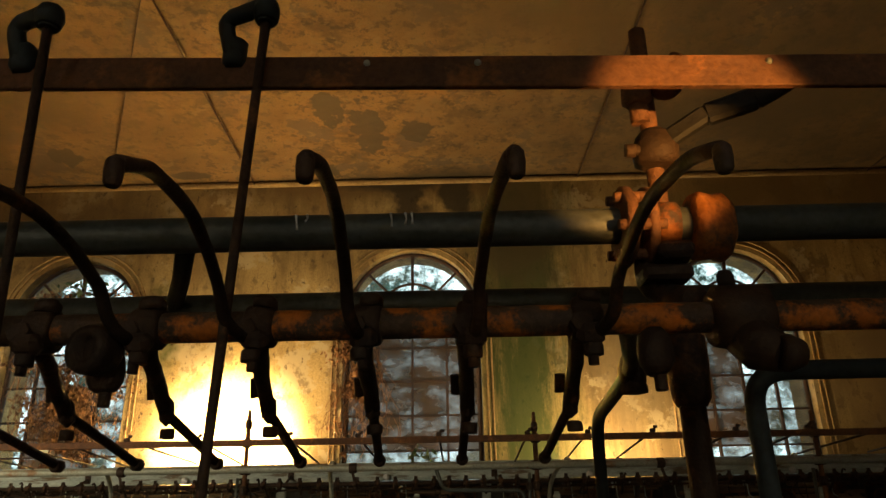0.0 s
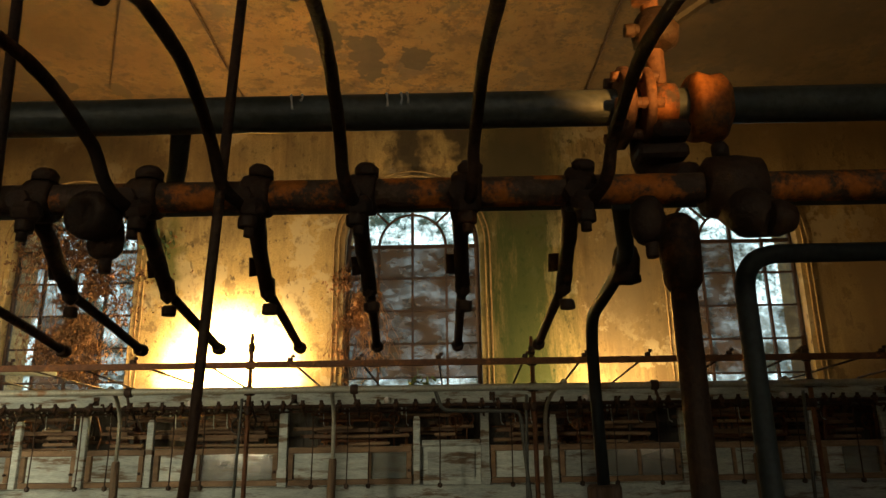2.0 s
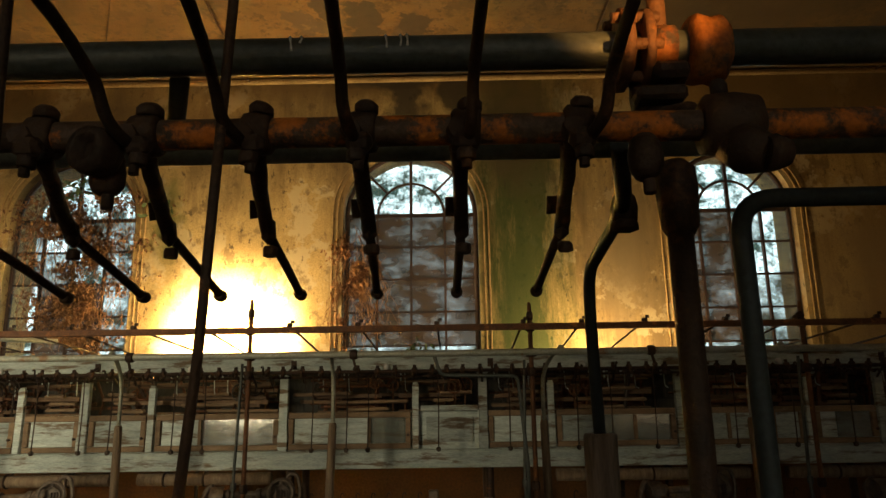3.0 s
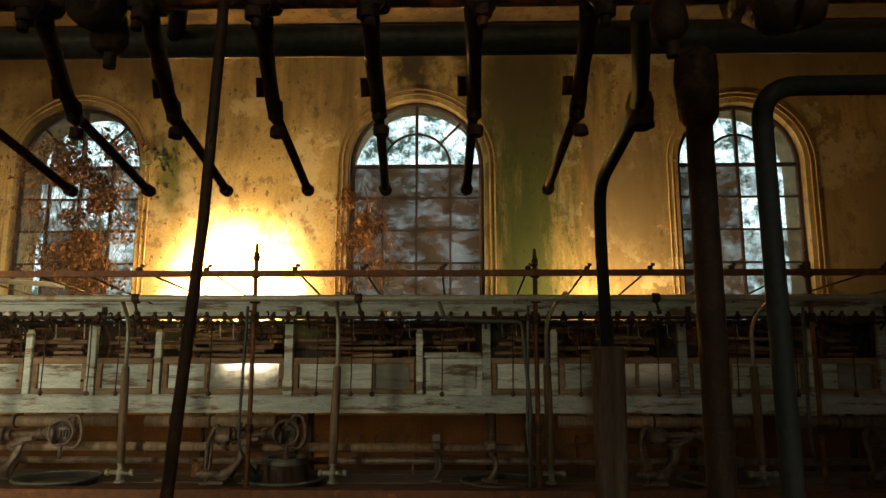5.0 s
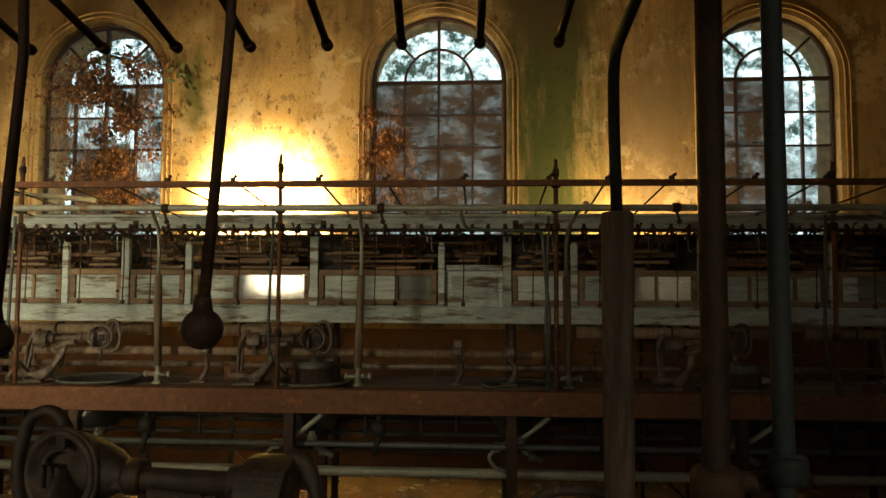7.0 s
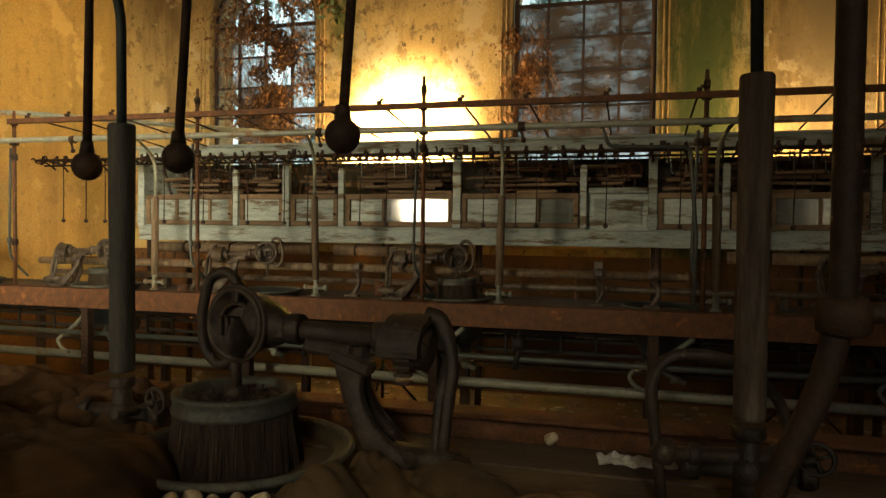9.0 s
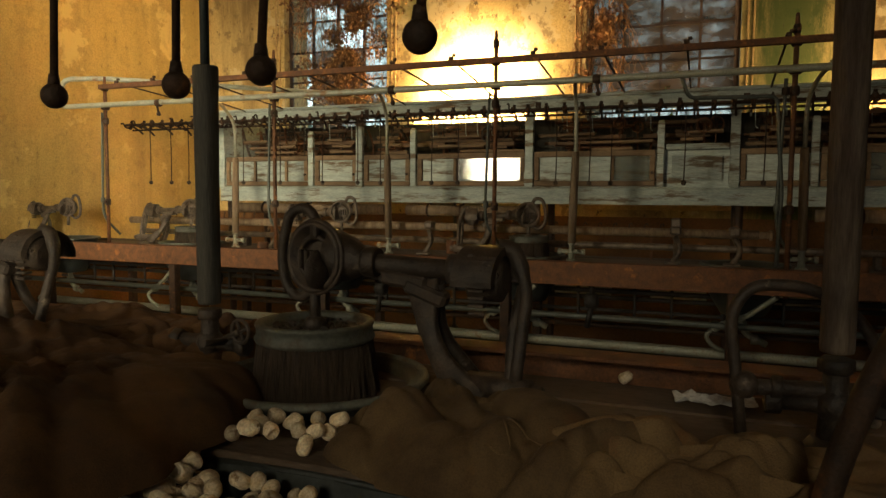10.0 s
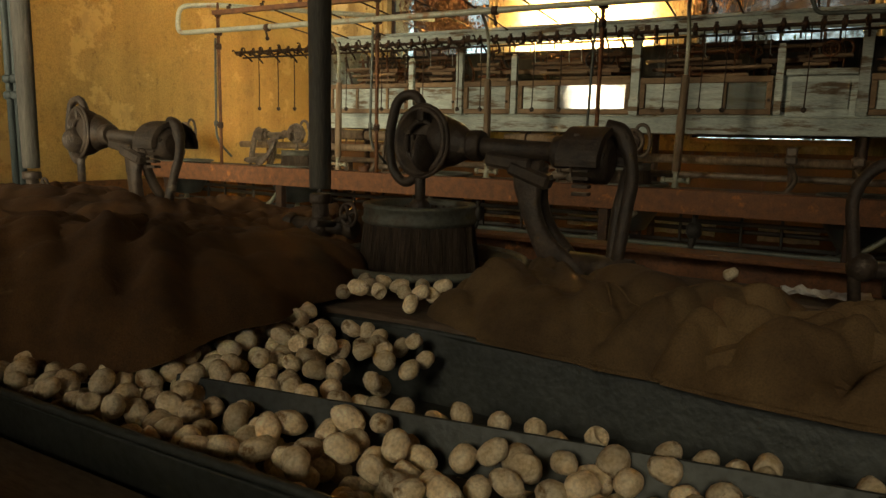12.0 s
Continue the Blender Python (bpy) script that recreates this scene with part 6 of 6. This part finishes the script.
for x, y, z in ((0.284, 1.153, 0.834), (0.62, 1.05, 0.834)):
    tagged(cocoon(x, y, z, rn), "single pale silk cocoon lying on the bench")

# under-layer of cocoons that only shows between the others
bm = B()
for _ in range(620):
    x, y = rn.uniform(-0.6, 0.85), rn.uniform(0.315, 0.64)
    if y < 0.5 + 0.157 * x or x < -0.17:
        ball(bm, (x, y, 0.75 + rn.uniform(0, 0.012) + (0.015 if x < -0.05 else 0)), 0.0115, 8, 0.9)
tagged(part("cocoon_bed", bm, M_COCOON), "bed of silk cocoons under the heap", "cocoons", kind="stuff")


def sack(cx, cy, lx, ly, h, turn, seed, z, label, drop=0.0, fold=1.0, cloth=M_SACK):
    """A limp, crumpled sack: rounded outline, puffed middle, creases and tucked edges."""
    nu, nv = 110, 76
    rs = random.Random(seed)
    off = Vector((seed * 7.3, seed * 3.1, 0))
    waves = [(rs.uniform(-0.5, 0.5) + lean, rs.uniform(9, 13) * 5.0, rs.uniform(0, 6)) for lean in (1.25, 0.2, -0.6)]
    bm = B()
    grid = []
    for j in range(nv + 1):
        row = []
        for i in range(nu + 1):
            u, v = -1 + 2 * i / nu, -1 + 2 * j / nv
            s = max(abs(u), abs(v))
            q = (u * u + v * v) ** 0.5 or 1
            # square to rounded square
            k = 1 if s == 0 else (s / q) * 0.6 + 0.4
            a = math.atan2(v, u)
            e = noise.noise(Vector((math.cos(a) * 1.3, math.sin(a) * 1.3, seed))) * 0.16 + noise.noise(Vector((math.cos(a) * 3.4, math.sin(a) * 3.4, seed + 5))) * 0.07
            x, y = u * k * lx / 2 * (1 + e), v * k * ly / 2 * (1 + e)
            p = Vector((x, y, 0))
            puff = max(0, 1 - s ** 4) ** 0.5
            # long soft folds: round backs with narrow valleys between them
            warp = noise.noise_vector(p * 3.5 + off) * 0.20 + noise.noise_vector(p * 9 + off) * 0.045
            w = p + warp
            ridge = 0
            for n, (turn_, freq, ph) in enumerate(waves):
                side = abs(math.sin((w.x * math.cos(turn_) + w.y * math.sin(turn_)) * freq * 0.5 + ph))
                near = max(0, 0.5 + 1.1 * noise.noise(p * 3 + off * (n + 2)))
                ridge += (side ** 0.75 - 0.6) * near * (0.062, 0.046, 0.030)[n]
            w2 = p + warp * 0.45 + noise.noise_vector(p * 16 + off) * 0.012
            fine = max(0, 0.35 + noise.noise(p * 5 + off * 3)) * (abs(math.sin((w2.x * 0.8 + w2.y * 1.1) * 62)) ** 0.7 - 0.6) * 0.012
            fine += max(0, 0.3 + noise.noise(p * 6 - off)) * (abs(math.sin((w2.x * 1.1 - w2.y * 0.7) * 48)) ** 0.7 - 0.6) * 0.010
            ridge += fine * 1.5 / fold
            big = noise.noise(p * 3.0 + off * 1.7)
            zz = puff * (h * (0.78 + 0.55 * big) + fold * ridge + 0.012) + 0.0012 * noise.noise(p * 45 + off)
            zz = max(zz, 0.004 * (1 - s) + 0.003)
            if drop and v < -0.45:
                zz -= drop * ((-0.45 - v) / 0.55) ** 1.3
            row.append(bm.verts.new((x, y, zz)))
        grid.append(row)
    for j in range(nv):
        for i in range(nu):
            bm.faces.new((grid[j][i], grid[j][i + 1], grid[j + 1][i + 1], grid[j + 1][i])).smooth = True
    # underside, so that the sack is closed
    low = [[bm.verts.new((vt.co.x * 0.97, vt.co.y * 0.97, min(vt.co.z, 0.004) - 0.003 if not drop else vt.co.z - 0.007)) for vt in row[::10]] for row in grid[::4]]
    for a, b in zip(low, low[1:]):
        for i in range(len(a) - 1):
            bm.faces.new((a[i], b[i], b[i + 1], a[i + 1]))
    m = pose(cx, cy, z, 0, 0, turn)
    line = [m @ (row[int(nu * 0.62 + 5 * math.sin(j * 0.35) + j * 0.5)].co + Vector((0, 0, 0.0005))) for j, row in enumerate(grid[12:38:1])]
    for v in bm.verts:
        v.co = m @ v.co
    ob = tagged(part("sack", bm, cloth), label, "sack", "jute sacks")
    part("seam", sweep(B(), line, 0.0016, 6), cloth, ob)
    return ob


sack(-0.74, 0.60, 1.26, 0.64, 0.100, 4, 1, 0.824, "large limp brown jute sack spilling cocoons", 0.03, 0.45)
sack(-0.98, 1.04, 1.35, 0.32, 0.055, -3, 2, 0.826, "flattened reddish-brown jute sack on the bench", 0.0, 0.7)
sack(-0.46, 1.00, 0.24, 0.20, 0.075, 20, 3, 0.826, "small crumpled jute sack beside the brush", 0.0, 0.8)
sack(0.165, 0.768, 0.42, 0.27, 0.046, -14, 4, 0.820, "crumpled brown jute sack along the trough edge", 0.008, 1.7, M_SACKPALE)
sack(0.53, 0.742, 0.64, 0.25, 0.034, 3, 6, 0.822, "brown jute sack draped over the trough wall", 0.010, 1.5, M_SACKPALE)

# crumpled paper
bm = B()
bmesh.ops.create_grid(bm, x_segments=16, y_segments=9, size=0.5)
for v in bm.verts:
    q = Vector((v.co.x * 0.115, v.co.y * 0.050 * (1 + 0.3 * noise.noise(v.co * 4)), 0))
    q.z = 0.006 + 0.012 * abs(noise.noise(v.co * 5 + Vector((3, 1, 0)))) + 0.005 * noise.noise(v.co * 13)
    v.co = pose(0.42, 1.085, 0.8235, 0, 0, 8) @ q
bmesh.ops.solidify(bm, geom=bm.faces, thickness=0.0008)
tagged(part("paper_scrap", bm, M_PAPER), "crumpled white paper scrap lying on the bench", "paper")

# ---- loose clutter on the far bench ----
rn = random.Random(21)


def tin(x, y, z, r, h):
    w = thing("tin_can", (x, y, z), "small rusty tin can standing on the bench", "can", "bench tins")
    part("can", lathe(B(), [(r, 0), (r, h), (r * 0.92, h), (r * 0.9, h * 0.1), (0.004, h * 0.08)], (x, y, z), seg=14), M_RUST, w)


for x, y, r, h in ((-1.83, 3.08, 0.03, 0.05), (0.98, 3.10, 0.025, 0.06), (-0.86, 3.40, 0.03, 0.07), (1.25, 3.38, 0.035, 0.06), (2.05, 3.1, 0.03, 0.05)):
    tin(x, y, 0.832, r, h)


def hook_rack(x0, x1, y, z):
    """Thin iron strip set with small upright hooks."""
    w = thing("hook_rack", ((x0 + x1) / 2, y, 0.83), "thin iron strip set with small upright hooks", "rack", "hook racks")
    bm = B()
    box(bm, ((x0 + x1) / 2, y, z), (x1 - x0, 0.012, 0.016), bevel=0.002)
    for x in (x0 + 0.05, x1 - 0.05):
        box(bm, (x, y, (z + 0.83) / 2), (0.012, 0.012, z - 0.83), bevel=0.002)
    part("strip", bm, M_RUST, w)
    x = x0 + 0.04
    while x < x1:
        bm = B()
        sweep(bm, bend([(x, y, z), (x, y, z + 0.035), (x + 0.012, y - 0.01, z + 0.045), (x + 0.018, y - 0.01, z + 0.03)], 0.01, 3), 0.003, 5)
        part("hook", bm, M_RUSTDARK, w)
        x += 0.075


hook_rack(-3.0, -1.9, 3.52, 0.985)
hook_rack(-0.9, 0.2, 3.52, 0.965)
hook_rack(0.9, 2.0, 3.52, 0.965)


def tap_lever(x, seed):
    """Slanting drain lever with a fork, under the bench edge."""
    rn = random.Random(seed)
    w = thing("drain_lever", (x, 2.98, 0.6), "slanting iron drain lever under the bench edge", "lever", "drain levers")
    bm = B()
    sweep(bm, [(x - 0.10, 3.05, 0.60), (x + 0.02, 3.0, 0.66), (x + 0.12, 2.97, 0.745)], 0.011, 8)
    ball(bm, (x - 0.10, 3.05, 0.60), 0.024, 10)
    part("bar", bm, M_GREYL, w)
    bm = B()
    sweep(bm, bend([(x - 0.10, 3.05, 0.60), (x - 0.14, 3.03, 0.56), (x - 0.11, 3.03, 0.52), (x - 0.06, 3.03, 0.50)], 0.02), 0.009, 8)
    part("spout", bm, M_GREYL, w)
    bm = B()
    lathe(bm, [(0.02, -0.03), (0.035, -0.02), (0.035, 0.02), (0.02, 0.03)], (x + 0.36, 3.02, 0.68), "X", 12)
    sweep(bm, [(x + 0.36, 3.02, 0.70), (x + 0.36, 3.02, 0.76)], 0.012, 8)
    sweep(bm, [(x + 0.36, 3.02, 0.66), (x + 0.34, 3.02, 0.56)], 0.014, 8)
    part("bearing", rough(bm, 0.002, 40), M_BLACK, w)


for k, x in enumerate((-2.45, -1.45, -0.42, 0.55, 1.5, 2.5)):
    tap_lever(x, k)
